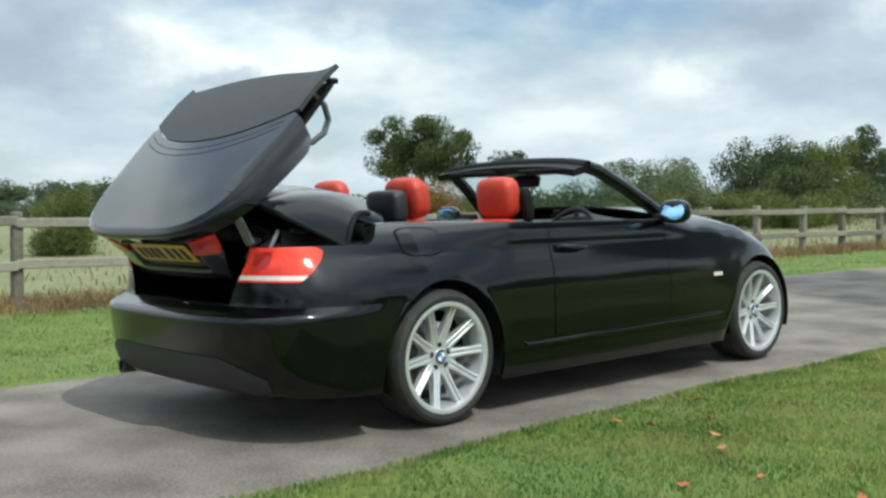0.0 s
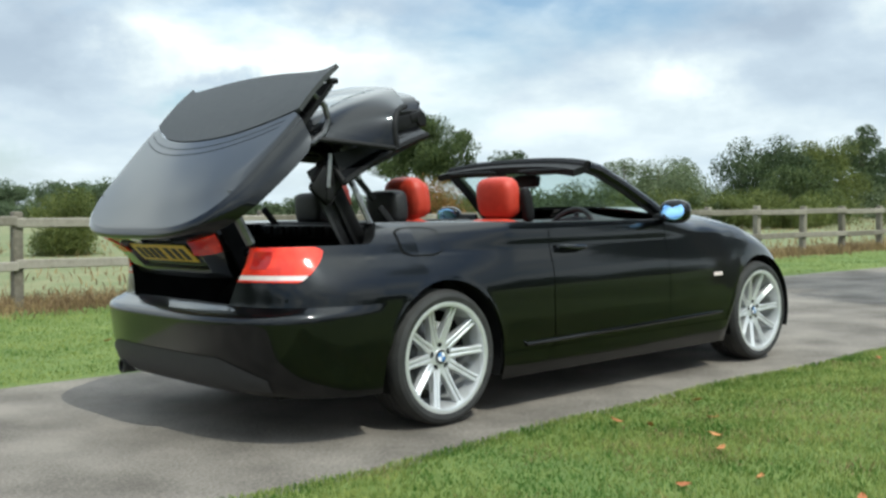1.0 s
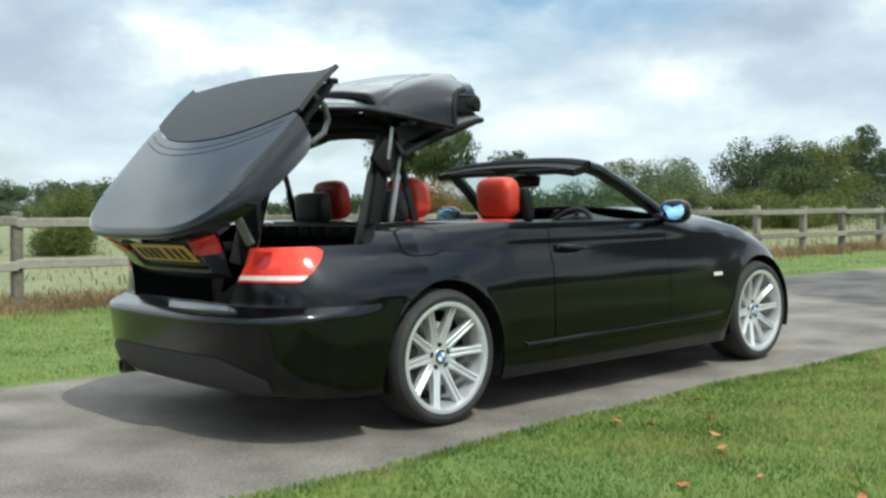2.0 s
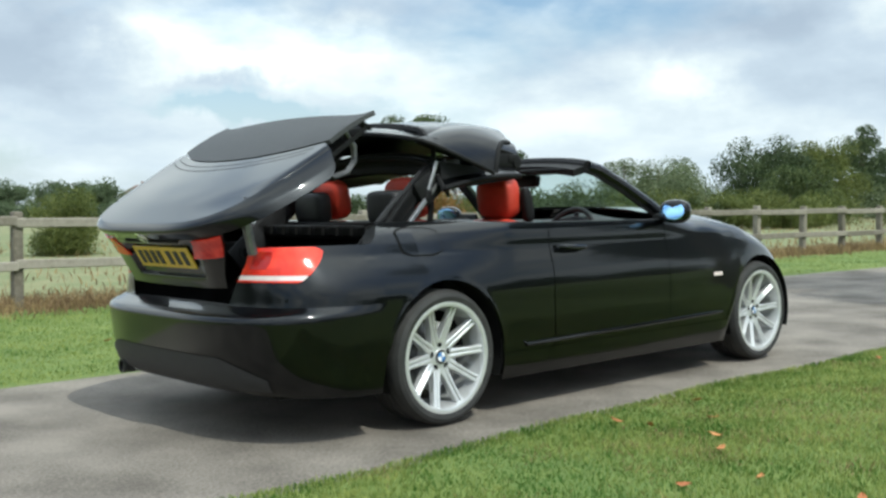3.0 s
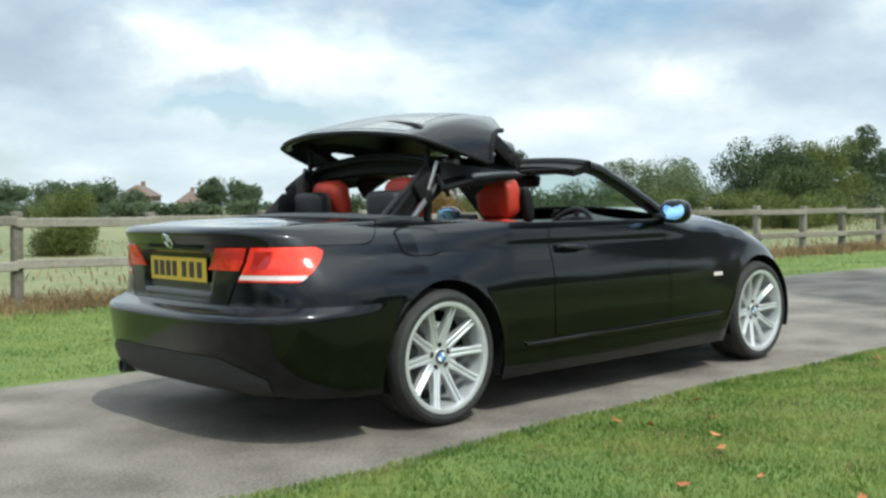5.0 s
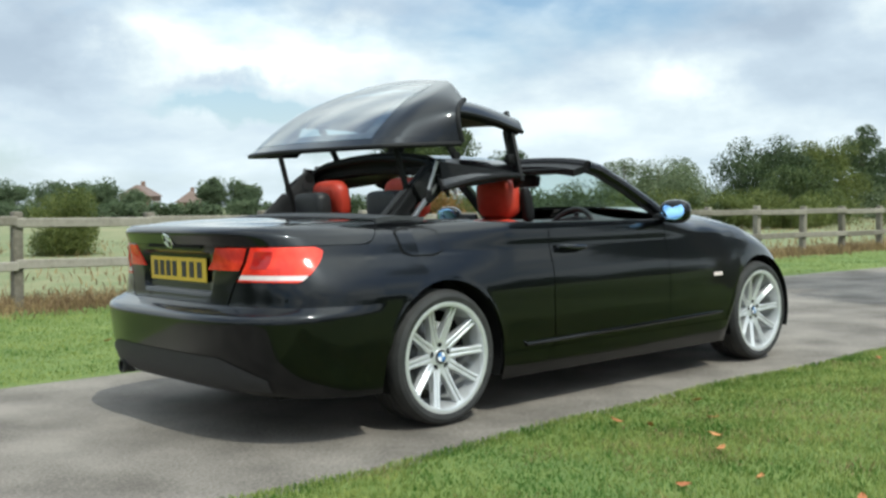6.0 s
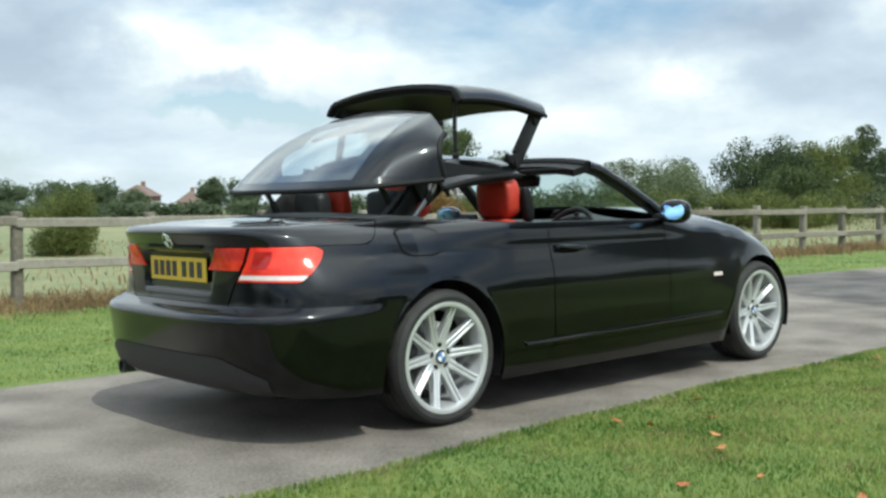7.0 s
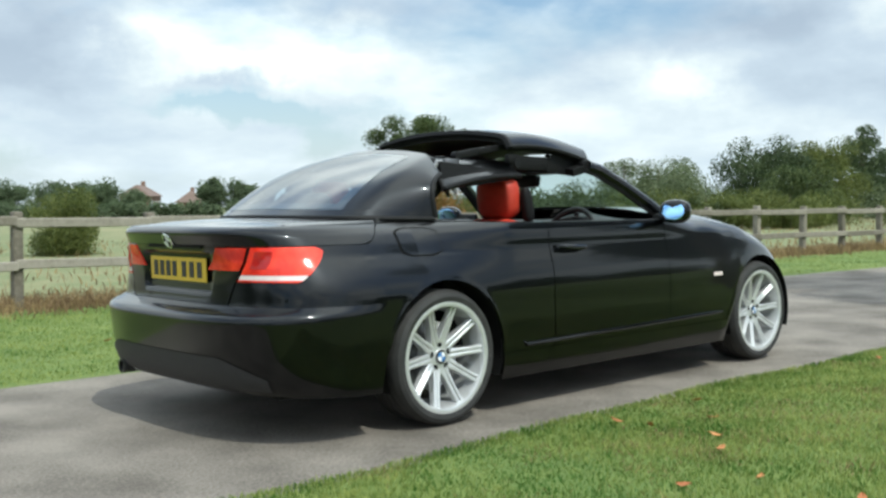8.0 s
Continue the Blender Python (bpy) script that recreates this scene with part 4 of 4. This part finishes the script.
        part("lid_arm", tube([put(p) for p in ((-0.70, -0.60 * sgn, 0.94), (-0.76, -0.60 * sgn, 0.86), (-0.80, -0.60 * sgn, 0.72))], 0.022, 8), STEEL, lid)
    return lid


# ---------- folding roof ----------
PANEL = Vector((0, 0, 1.1))


def make_rear_panel(car):
    """Rear roof section: glass, pillars and top edge, in its closed place."""
    rp = empty("rear_roof_section", Matrix.Translation(PANEL), car)
    put = lambda p: Vector(p) - PANEL
    # lower edge and upper edge as functions of a = -1..1 across the car
    def low(a):
        if abs(a) < 0.75:
            k = abs(a) / 0.75
            return Vector((-0.45 + 0.13 * k ** 2.5, 0.57 * a / 0.75, 0.990 - 0.006 * k))
        k = (abs(a) - 0.75) / 0.25
        return Vector((lerp(-0.32, 0.086, k), math.copysign(lerp(0.57, 0.70, k ** 0.65), a), lerp(0.984, 0.972, k)))
    def high(a):
        if abs(a) < 0.75:
            k = abs(a) / 0.75
            return Vector((0.27 - 0.012 * k, 0.45 * a / 0.75, 1.325 - 0.037 * k ** 2))
        k = (abs(a) - 0.75) / 0.25
        return Vector((lerp(0.258, 0.193, k), math.copysign(lerp(0.45, 0.62, k), a), lerp(1.288, 1.186, k ** 1.3)))
    def surf(a, v, off=0.0):
        p, q = low(a), high(a)
        m = p.lerp(q, v)
        bow = math.sin(math.pi * v)
        m.z += 0.037 * bow
        m.x -= 0.02 * bow
        if abs(a) > 0.75:
            k = (abs(a) - 0.75) / 0.25
            m.y += math.copysign(0.02 * bow, a)
            m.x -= 0.035 * bow * k ** 2
        m.z += off
        return put(m)
    A = steps(-1, -0.75, 8)[:-1] + steps(-0.75, 0.75, 24) + steps(0.75, 1, 8)[1:]
    V = steps(0, 1, 20)
    # painted frame round the glass
    g0, g1, v0, v1 = -0.66, 0.66, 0.07, 0.86
    bm = merged(sheet(surf, A, steps(0, v0, 2), 0.025), sheet(surf, A, steps(v1, 1, 4), 0.025),
                sheet(surf, steps(-1, g0, 12), steps(v0, v1, 14), 0.025), sheet(surf, steps(g1, 1, 12), steps(v0, v1, 14), 0.025))
    bmesh.ops.remove_doubles(bm, verts=bm.verts, dist=0.0008)
    part("rear_roof_shell", bm, PAINT, rp, "glossy black painted rear roof shell")
    glass = part("rear_window", sheet(lambda a, v: surf(a, v, 0.002), steps(g0 - 0.01, g1 + 0.01, 24), steps(v0 - 0.01, v1 + 0.01, 16)), TINTED, rp, "tinted curved rear window")
    glass.visible_shadow = False
    def fr(a0, a1, b0, b1):
        return sheet(lambda a, v: surf(a, v, -0.004), steps(a0, a1, 16), steps(b0, b1, 8), 0.004)
    part("window_border", merged(fr(g0, g1, v0, v0 + 0.07), fr(g0, g1, v1 - 0.08, v1), fr(g0, g0 + 0.07, v0, v1), fr(g1 - 0.07, g1, v0, v1)), INK, rp, "black printed border of the window")
    part("lower_seal", tube([put(low(a) + Vector((-0.004, 0, -0.012))) for a in A], 0.013, 8), PLASTIC, rp)
    for s in (-1, 1):
        part("side_seal", tube([surf(s * 1.0, v) + Vector((0.008, 0, -0.008)) for v in V], 0.014, 8), PLASTIC, rp)
    # headliner
    part("headliner", sheet(lambda a, v: surf(a, v, -0.055), steps(-0.74, 0.74, 12), steps(0.86, 1, 3), 0.02), PLASTIC, rp)
    return rp


FLEN = 0.74


def make_front_panel(car):
    """Front roof section, origin at the middle of its front edge."""
    fp = empty("front_roof_section", pose(1.47, 0, 1.27), car)
    def surf(x, v, off=0.0):
        k = -x / FLEN
        w = lerp(0.52, 0.56, k)
        y = v * w
        a = abs(v)
        z = 0.055 * (1 - a ** 2.2) + 0.05 * math.sin(math.pi * min(1, k * 0.75)) - (0.05 * ((a - 0.88) / 0.12) ** 2 if a > 0.88 else 0)
        return Vector((x - 0.05 * a ** 3 * (1 - k) + 0.04 * (1 - a * a) * (1 - k), y, z + off))
    vs = [-1, -0.98, -0.95, -0.92] + steps(-0.88, 0.88, 20) + [0.92, 0.95, 0.98, 1]
    part("front_roof_skin", sheet(surf, steps(-FLEN, 0.0, 20), vs, 0.02), PAINT, fp, "glossy black front roof skin")
    part("roof_lining", sheet(lambda x, v: surf(x, v, -0.026), steps(-FLEN + 0.006, -0.012, 12), steps(-0.985, 0.985, 20), 0.03), PLASTIC, fp, "black roof lining")
    part("rear_seal", tube([surf(-FLEN, v) + Vector((-0.004, 0, -0.02)) for v in vs], 0.02, 6), PLASTIC, fp)
    for s in (1, -1):
        part("edge_seal", tube([surf(x, s) + Vector((0, 0, -0.012)) for x in steps(-FLEN, 0, 12)], 0.013, 6), PLASTIC, fp)
        part("roof_latch", tube([(-0.06, 0.42 * s, -0.02), (0.0, 0.42 * s, -0.035), (0.03, 0.42 * s, -0.03)], [0.03, 0.024, 0.016], 8), PLASTIC, fp)
    return fp


def make_middle_panel(car):
    """Middle roof section in its raised place, with the side links' brackets."""
    mp = empty("middle_roof_section", pose(0, 0, 0), car)
    def surf(u, v, off=0.0):
        a = abs(v)
        x = lerp(0.285, 0.80, u) - 0.06 * a ** 3 * (1 - u)
        y = v * lerp(0.62, 0.60, u)
        z = lerp(1.325, 1.335, math.sin(math.pi * 0.6 * u)) - 0.035 * min(1, a / 0.7) ** 2 - ((0.085 + 0.06 * (1 - u) ** 2) * ((a - 0.7) / 0.3) ** 1.6 if a > 0.7 else 0)
        return Vector((x, y, z - 0.03 + off))
    vs = [-1, -0.96, -0.92, -0.87, -0.82, -0.76] + steps(-0.7, 0.7, 16) + [0.76, 0.82, 0.87, 0.92, 0.96, 1]
    part("middle_skin", sheet(surf, steps(0, 1, 10), vs, 0.02), PAINT, mp, "glossy black middle roof skin")
    part("middle_lining", sheet(lambda u, v: surf(u, v, -0.03) + Vector((0, 0, -0.03 * (1 - v * v))), steps(0.04, 0.97, 6), steps(-0.92, 0.92, 18), 0.03), PLASTIC, mp, "black roof lining")
    part("rear_seal", tube([surf(0, v, -0.015) for v in vs], 0.014, 8), PLASTIC, mp)
    part("rear_valance", sheet(lambda v, k: surf(0, v, 0.015 - 0.115 * k) + Vector((0.02 + 0.03 * k, 0, 0)), steps(-0.93, 0.93, 24), steps(0, 1, 4), 0.015, False, (-1, 0, 0)), PLASTIC, mp, "black moulded valance")
    for s in (-1, 1):
        part("edge_seal", tube([surf(u, s, -0.008) for u in steps(0, 1, 10)], 0.015, 8), PLASTIC, mp)
        part("link_bracket", box(0.10, 0.03, 0.09, 0.008, 2, pose(0.34, 0.55 * s, 1.17)), STEEL, mp)
        part("tension_link", box(0.15, 0.012, 0.024, 0.004, 1, pose(0.30, 0.565 * s, 1.13, 0, 42, 0)), BRIGHT_STEEL, mp, "bright steel tension link")
        part("tension_link", box(0.16, 0.012, 0.020, 0.004, 1, pose(0.21, 0.565 * s, 1.17, 0, -68, 0)), BRIGHT_STEEL, mp, "bright steel tension link")
        part("pivot_plate", merged(box(0.16, 0.02, 0.14, 0.02, 2, pose(0.22, 0.55 * s, 1.06, 0, -35, 0)), box(0.05, 0.05, 0.05, 0.015, 2, pose(0.25, 0.545 * s, 1.14)), box(0.04, 0.05, 0.07, 0.012, 2, pose(0.16, 0.545 * s, 1.04, 0, 20, 0))), PLASTIC, mp, "black pivot plate with bosses")
        part("side_shroud", sheet(lambda u, v: (lerp(0.24, 0.80, u), 0.575 * s + 0.02 * v * s, lerp(1.245 - 0.05 * u, 1.245 - 0.05 * u - 0.12 * (1 - u) ** 0.8 - 0.02, v)), steps(0, 1, 10), steps(0, 1, 4), 0.012, False, (0, s, 0)), PLASTIC, mp, "black side shroud under the roof edge")
        part("front_bracket", box(0.09, 0.04, 0.05, 0.012, 2, pose(0.81, 0.53 * s, 1.245)), PLASTIC, mp)
    return mp


def link(name, length, width, depth, mat, parent):
    """A flat link with a pivot boss, along x from its origin."""
    bm = box(length + width, depth, width, min(width, depth) * 0.3, 2, pose(length / 2, 0, -width / 2))
    bm = merged(bm, lathe([(0.0, -depth * 0.9), (min(width * 0.55, 0.03), -depth * 0.9), (min(width * 0.55, 0.03), depth * 0.9), (0, depth * 0.9)], 14))
    return part(name, bm, mat, parent)


def aim(a, b):
    """Pose at a whose x axis points to b, in the car's upright plane."""
    d = Vector(b) - Vector(a)
    yaw = math.atan2(d.y, d.x)
    pitch = -math.atan2(d.z, math.hypot(d.x, d.y))
    return Matrix.Translation(a) @ Euler((0, pitch, yaw)).to_matrix().to_4x4()


# ---------- cabin ----------
def make_cabin(car):
    tub = merged(sheet(lambda x, v: (x, lerp(-0.74, 0.74, v), 0.36), [0.10, 2.0], [0, 1]),
                 sheet(lambda x, v: (x, -0.745, lerp(0.34, 0.925, v)), [0.10, 2.0], [0, 1], 0, True),
                 sheet(lambda y, v: (0.11, y, lerp(0.34, 0.90, v)), [-0.74, 0.74], [0, 1]),
                 sheet(lambda y, v: (1.99, y, lerp(0.34, 0.90, v)), [-0.74, 0.74], [0, 1]))
    part("cabin_tub", tub, DARK, car)
    def dash(y, v):
        p = [(1.42, 0.60), (1.44, 0.80), (1.50, 0.90), (1.62, 0.925), (1.80, 0.92), (1.95, 0.90)]
        i = min(int(v * 5), 4)
        x, z = lerp(p[i][0], p[i + 1][0], v * 5 - i), lerp(p[i][1], p[i + 1][1], v * 5 - i)
        hump = 0.05 * math.exp(-((y + 0.37) / 0.17) ** 2) * math.exp(-((v - 0.5) / 0.25) ** 2)
        return (x, y, z + hump)
    part("dashboard", sheet(dash, steps(-0.74, 0.74, 24), steps(0, 1, 15), 0.01), BLACK_LEATHER, car)
    # steering wheel on the right
    ring = [(0.185 * math.cos(a), 0.185 * math.sin(a), 0) for a in steps(0, 2 * math.pi, 32)]
    st = part("steering_wheel", merged(tube(ring, 0.016, 10, False), box(0.34, 0.035, 0.02, 0.006, 1, pose(0, 0, -0.02)), box(0.035, 0.17, 0.02, 0.006, 1, pose(0, -0.085, -0.02)), blob(0.07, 0.06, 0.03, 2.6)), BLACK_LEATHER, car)
    st.matrix_basis = pose(1.46, -0.37, 0.82, 0, -66, 0) @ pose(0, 0, 0, 0, 0, 90)
    # seats
    for s in (-1, 1):
        for name, x, zt, lean, hz in (("front_seat", 0.86, 0.90, 14, 1.07), ("rear_seat", 0.15, 0.88, 12, 1.06)):
            seat = empty(name, pose(x, 0.37 * s if name == "front_seat" else 0.32 * s, 0), car)
            part("cushion", blob(0.25, 0.25, 0.10, 4, m=pose(0.28, 0, 0.50)), LEATHER, seat, "red leather cushion")
            part("backrest", blob(0.085, 0.25 if name == "front_seat" else 0.24, 0.27, 4, m=pose(0.0 if name == "front_seat" else 0.12, 0, 0.68, 0, -lean, 0)), LEATHER, seat, "red leather backrest")
            if name == "front_seat":
                part("headrest", blob(0.065, 0.135, 0.115, 3.6, m=pose(0.005, 0, 1.062, 0, -8, 0)), LEATHER, seat, "red leather headrest")
                part("seat_shoulder", blob(0.035, 0.03, 0.10, 3, m=pose(0.07, 0.155 * s, 1.02, 0, -10, 0)), PLASTIC, seat, "black belt guide")
                part("headrest_post", merged(tube([(0.0, -0.05, 0.88), (0.005, -0.05, 1.0)], 0.008), tube([(0.0, 0.05, 0.88), (0.005, 0.05, 1.0)], 0.008)), CHROME, seat)
            else:
                part("headrest", blob(0.055, 0.135, 0.110, 3.4, m=pose(0.085, 0, 1.062, 0, -10, 0)), LEATHER, seat, "red leather headrest")
                part("roll_cover", blob(0.05, 0.125, 0.085, 5, m=pose(-0.045, 0, 1.02, 0, -4, 0)), BLACK_LEATHER, seat, "black headrest back shell")
    part("rear_shelf", box(0.16, 1.36, 0.06, 0.02, 2, pose(0.12, 0, 0.885)), PLASTIC, car)
    # windscreen frame
    for s in (-1, 1):
        pil = [(1.95, 0.745 * s, 0.90), (1.80, 0.705 * s, 1.01), (1.62, 0.65 * s, 1.125), (1.46, 0.60 * s, 1.213), (1.40, 0.57 * s, 1.234)]
        part("windscreen_pillar", tube(pil, [0.045, 0.036, 0.034, 0.036, 0.036], 10), PAINT, car)
        part("pillar_seal", tube([(x - 0.028, y, z - 0.022) for x, y, z in pil], 0.014, 6), PLASTIC, car)
    head = [(1.40 + 0.08 * (1 - (a * a)), 0.57 * a, 1.234 + 0.035 * (1 - abs(a) ** 2.5)) for a in steps(-1, 1, 16)]
    part("windscreen_header", tube(head, 0.038, 10), PLASTIC, car)
    part("header_lining", sheet(lambda t, v: Vector(head[t]) + Vector((-0.13 * v, 0, 0.012 - 0.03 * v)), range(17), steps(0, 1, 4), 0.04), PLASTIC, car, "black header lining")
    wg = part("windscreen", sheet(lambda a, v: Vector((1.40 + 0.08 * (1 - a * a), 0.55 * a, 1.236 + 0.03 * (1 - a * a))).lerp(Vector((1.98 + 0.16 * (1 - a * a), 0.73 * a, 0.90)), v), steps(-1, 1, 16), steps(0, 1, 8)), GLASS, car, "clear windscreen")
    wg.visible_shadow = False
    part("inner_mirror", blob(0.03, 0.115, 0.04, 4, m=pose(1.50, -0.0, 1.165, 0, 10, -8)), PLASTIC, car, "black rear-view mirror")
    part("mirror_stalk", tube([(1.52, 0, 1.20), (1.50, 0, 1.27)], 0.015), PLASTIC, car)
    for s in (-1, 1):
        part("sun_visor", box(0.16, 0.36, 0.02, 0.008, 2, pose(1.37, 0.30 * s, 1.205, 0, 4, 0)), PLASTIC, car)
        turn = pose(1.72, 0.945 * s, 0.972 if s < 0 else 0.945, 0, 0, 16 if s < 0 else 28)
        mir = part("door_mirror", blob(0.052, 0.090, 0.068, 2.6, m=turn), PAINT, car, "black door mirror with blue-tinted glass")
        part("mirror_foot", tube([(1.80, 0.76 * s, 0.925), (1.77, 0.84 * s, 0.935), (1.74, 0.90 * s, 0.94)], [0.035, 0.026, 0.03], 8), PLASTIC, mir)
        part("mirror_glass", blob(0.006, 0.066, 0.052, 2.3, m=turn @ pose(-0.051, 0, 0.0, 0, 15 if s < 0 else -14, 0)), MIRROR, mir, "blue-tinted mirror glass")


# ---------- assemble ----------
make_ground()
car = tagged(empty("convertible_car", pose(0, 0, 0)), "glossy black convertible with red leather seats and silver wheels", "car")
make_body(car)
for x, w in ((0.0, 0.868), (2.76, 0.868)):
    wheel(car, pose(x, -w + 0.113, 0.318))
    wheel(car, pose(x, w - 0.113, 0.318, 0, 0, 180))
make_boot(car)
make_cabin(car)
boot_lid = make_lid(car)
rear_roof = make_rear_panel(car)
front_roof = make_front_panel(car)
middle_roof = make_middle_panel(car)
arms = []
for side in (-1, 1):
    # (link, pivot on the body, carrier, pivot on the carrier in its raised place)
    for name, long, wide, thick, mat, dx, y, dz in (("main_arm", 0.40, 0.075, 0.03, PLASTIC, 0.0, 0.54, -0.01), ("guide_arm", 0.40, 0.026, 0.02, BRIGHT_STEEL, 0.085, 0.57, -0.01), ("cover_arm", 0.34, 0.14, 0.012, TRIM_BLACK, -0.02, 0.525, -0.05)):
        low, high = (-0.20 + dx, y * side, 0.78), (0.21 + dx, (y - 0.02) * side, 1.20 + dz)
        arms.append((link(name, long, wide, thick, mat, car), low, "middle", high))
        arms.append((link(name, long, wide * 0.8, thick, mat, car), high, "middle_down", low))
    arms.append((link("rear_arm", 0.42, 0.035, 0.02, PLASTIC, car), (0.20, 0.52 * side, 0.70), "rear", (-0.18, 0.50 * side, 1.01)))
    arms.append((link("rear_arm", 0.40, 0.028, 0.02, PLASTIC, car), (-0.18, 0.50 * side, 1.01), "rear_down", (0.20, 0.52 * side, 0.70)))
    arms.append((link("lift_arm", 0.26, 0.075, 0.025, PLASTIC, car), (0.83, 0.53 * side, 1.25), "front", (-0.10, 0.47 * side, -0.085)))
    arms.append((link("lift_arm", 0.24, 0.105, 0.022, PLASTIC, car), (-0.10, 0.47 * side, -0.085), "front_down", (0.83, 0.53 * side, 1.25)))
    arms.append((link("guide_rod", 0.22, 0.038, 0.018, PLASTIC, car), (0.42, 0.50 * side, 1.28), "front", (-0.70, 0.46 * side, -0.02)))
    arms.append((link("guide_rod", 0.20, 0.034, 0.016, PLASTIC, car), (-0.70, 0.47 * side, -0.02), "front_down", (0.42, 0.50 * side, 1.28)))
make_fence()
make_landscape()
make_grass()
make_fallen_leaves()


# ---------- motion ----------
def motions():
    D = math.degrees
    lid_rows = [(0, -0.135, 0.131, 44.8), (1.0, -0.135, 0.131, 44.8), (2.3, -0.135, 0.131, 44.8), (2.8, -0.117, 0.110, 35.0), (3.0, -0.106, 0.098, 28.9), (3.5, -0.064, 0.052, 13.9), (3.8, -0.022, 0.018, 4.2), (4.0, 0, 0, 0), (5.0, 0, 0, 0), (8.0, 0, 0, 0)]
    walk(boot_lid, [(t, pose(LID.x + x, 0, LID.z + z, 0, -a, 0)) for t, x, z, a in lid_rows])

    rear = lambda x, z, a: pose(x, 0, PANEL.z + z, 0, D(a), 0)
    front = lambda x, z, a: pose(x, 0, z, 0, D(a), 0)
    rest_rear, rest_front = rear(0.470, 0.248, 0.370), front(0.915, 1.345, 0.035)
    # the folded stack rises out of the boot in one piece
    stack = [(0, -0.468, -0.09, 0.45), (0.25, -0.455, 0.01, 0.33), (0.5, -0.40, 0.145, 0.18), (0.75, -0.315, 0.248, 0.10), (1.0, -0.227, 0.337, 0.07), (1.5, -0.052, 0.445, 0.07), (1.9, 0.11, 0.46, 0.12), (2.4, 0.35, 0.36, 0.28), (2.7, 0.466, 0.252, 0.366), (2.8, 0.470, 0.248, 0.370)]
    rear_rows = [(t, rear(x, z, a)) for t, x, z, a in stack]
    front_rows = [(t, m @ rest_rear.inverted() @ rest_front) for t, m in rear_rows]
    middle_rows = [(t, m @ rest_rear.inverted()) for t, m in rear_rows]
    rear_rows += [(t, rest_rear) for t in (4.0, 4.7)]
    front_rows += [(t, rest_front) for t in (4.0, 4.7)]
    middle_rows += [(t, Matrix()) for t in (4.0, 4.7, 8.0)]
    rear_rows += [(t, rear(x, z, a)) for t, x, z, a in ((5.2, 0.37, 0.335, 0.18), (5.8, 0.225, 0.372, -0.045), (6.0, 0.175, 0.36, -0.074), (6.5, 0.083, 0.295, -0.108), (7.0, 0.049, 0.179, -0.122), (7.6, 0.036, 0.080, -0.076), (8.0, 0, 0, 0))]
    front_rows += [(t, front(x, z, a)) for t, x, z, a in ((5.2, 0.90, 1.36, 0.06), (5.8, 0.94, 1.455, 0.06), (6.0, 0.957, 1.477, 0.06), (6.5, 1.036, 1.537, 0.04), (7.0, 1.15, 1.574, 0.02), (7.6, 1.344, 1.513, 0.02), (8.0, 1.51, 1.33, 0.04))]
    walk(rear_roof, rear_rows)
    walk(front_roof, front_rows)
    walk(middle_roof, middle_rows)

    def between(rows, t):
        for (a, m), (b, n) in zip(rows, rows[1:]):
            if t <= b:
                return m.lerp(n, (t - a) / (b - a))
        return rows[-1][1]
    times = [r[0] for r in rear_rows]
    carriers = {"middle": (middle_rows, Matrix()), "rear": (rear_rows, Matrix.Translation(-PANEL)), "front": (front_rows, Matrix())}
    for ob, base, on, tip in arms:
        rows = []
        for t in times:
            mid = between(middle_rows, t)
            if on == "middle" or on == "rear":
                rr, back = carriers[on]
                a, b = Vector(base), between(rr, t) @ back @ Vector(tip)
            elif on == "rear_down":
                a, b = between(rear_rows, t) @ Matrix.Translation(-PANEL) @ Vector(base), Vector(tip)
            elif on == "middle_down":
                a, b = mid @ Vector(base), Vector(tip)
            elif on == "front":
                a, b = mid @ Vector(base), between(front_rows, t) @ Vector(tip)
            else:
                a, b = between(front_rows, t) @ Vector(base), mid @ Vector(tip)
            if ob.name.startswith("lift_arm") and t < 5.5:
                fold = mid.to_3x3() @ Vector((-1, 0, 0.12)) if t < 5 else Vector((-0.6, 0, 0.8 if on == "front" else -0.8))
                b = a + fold
            rows.append((t, aim(a, b)))
        walk(ob, rows)


motions()
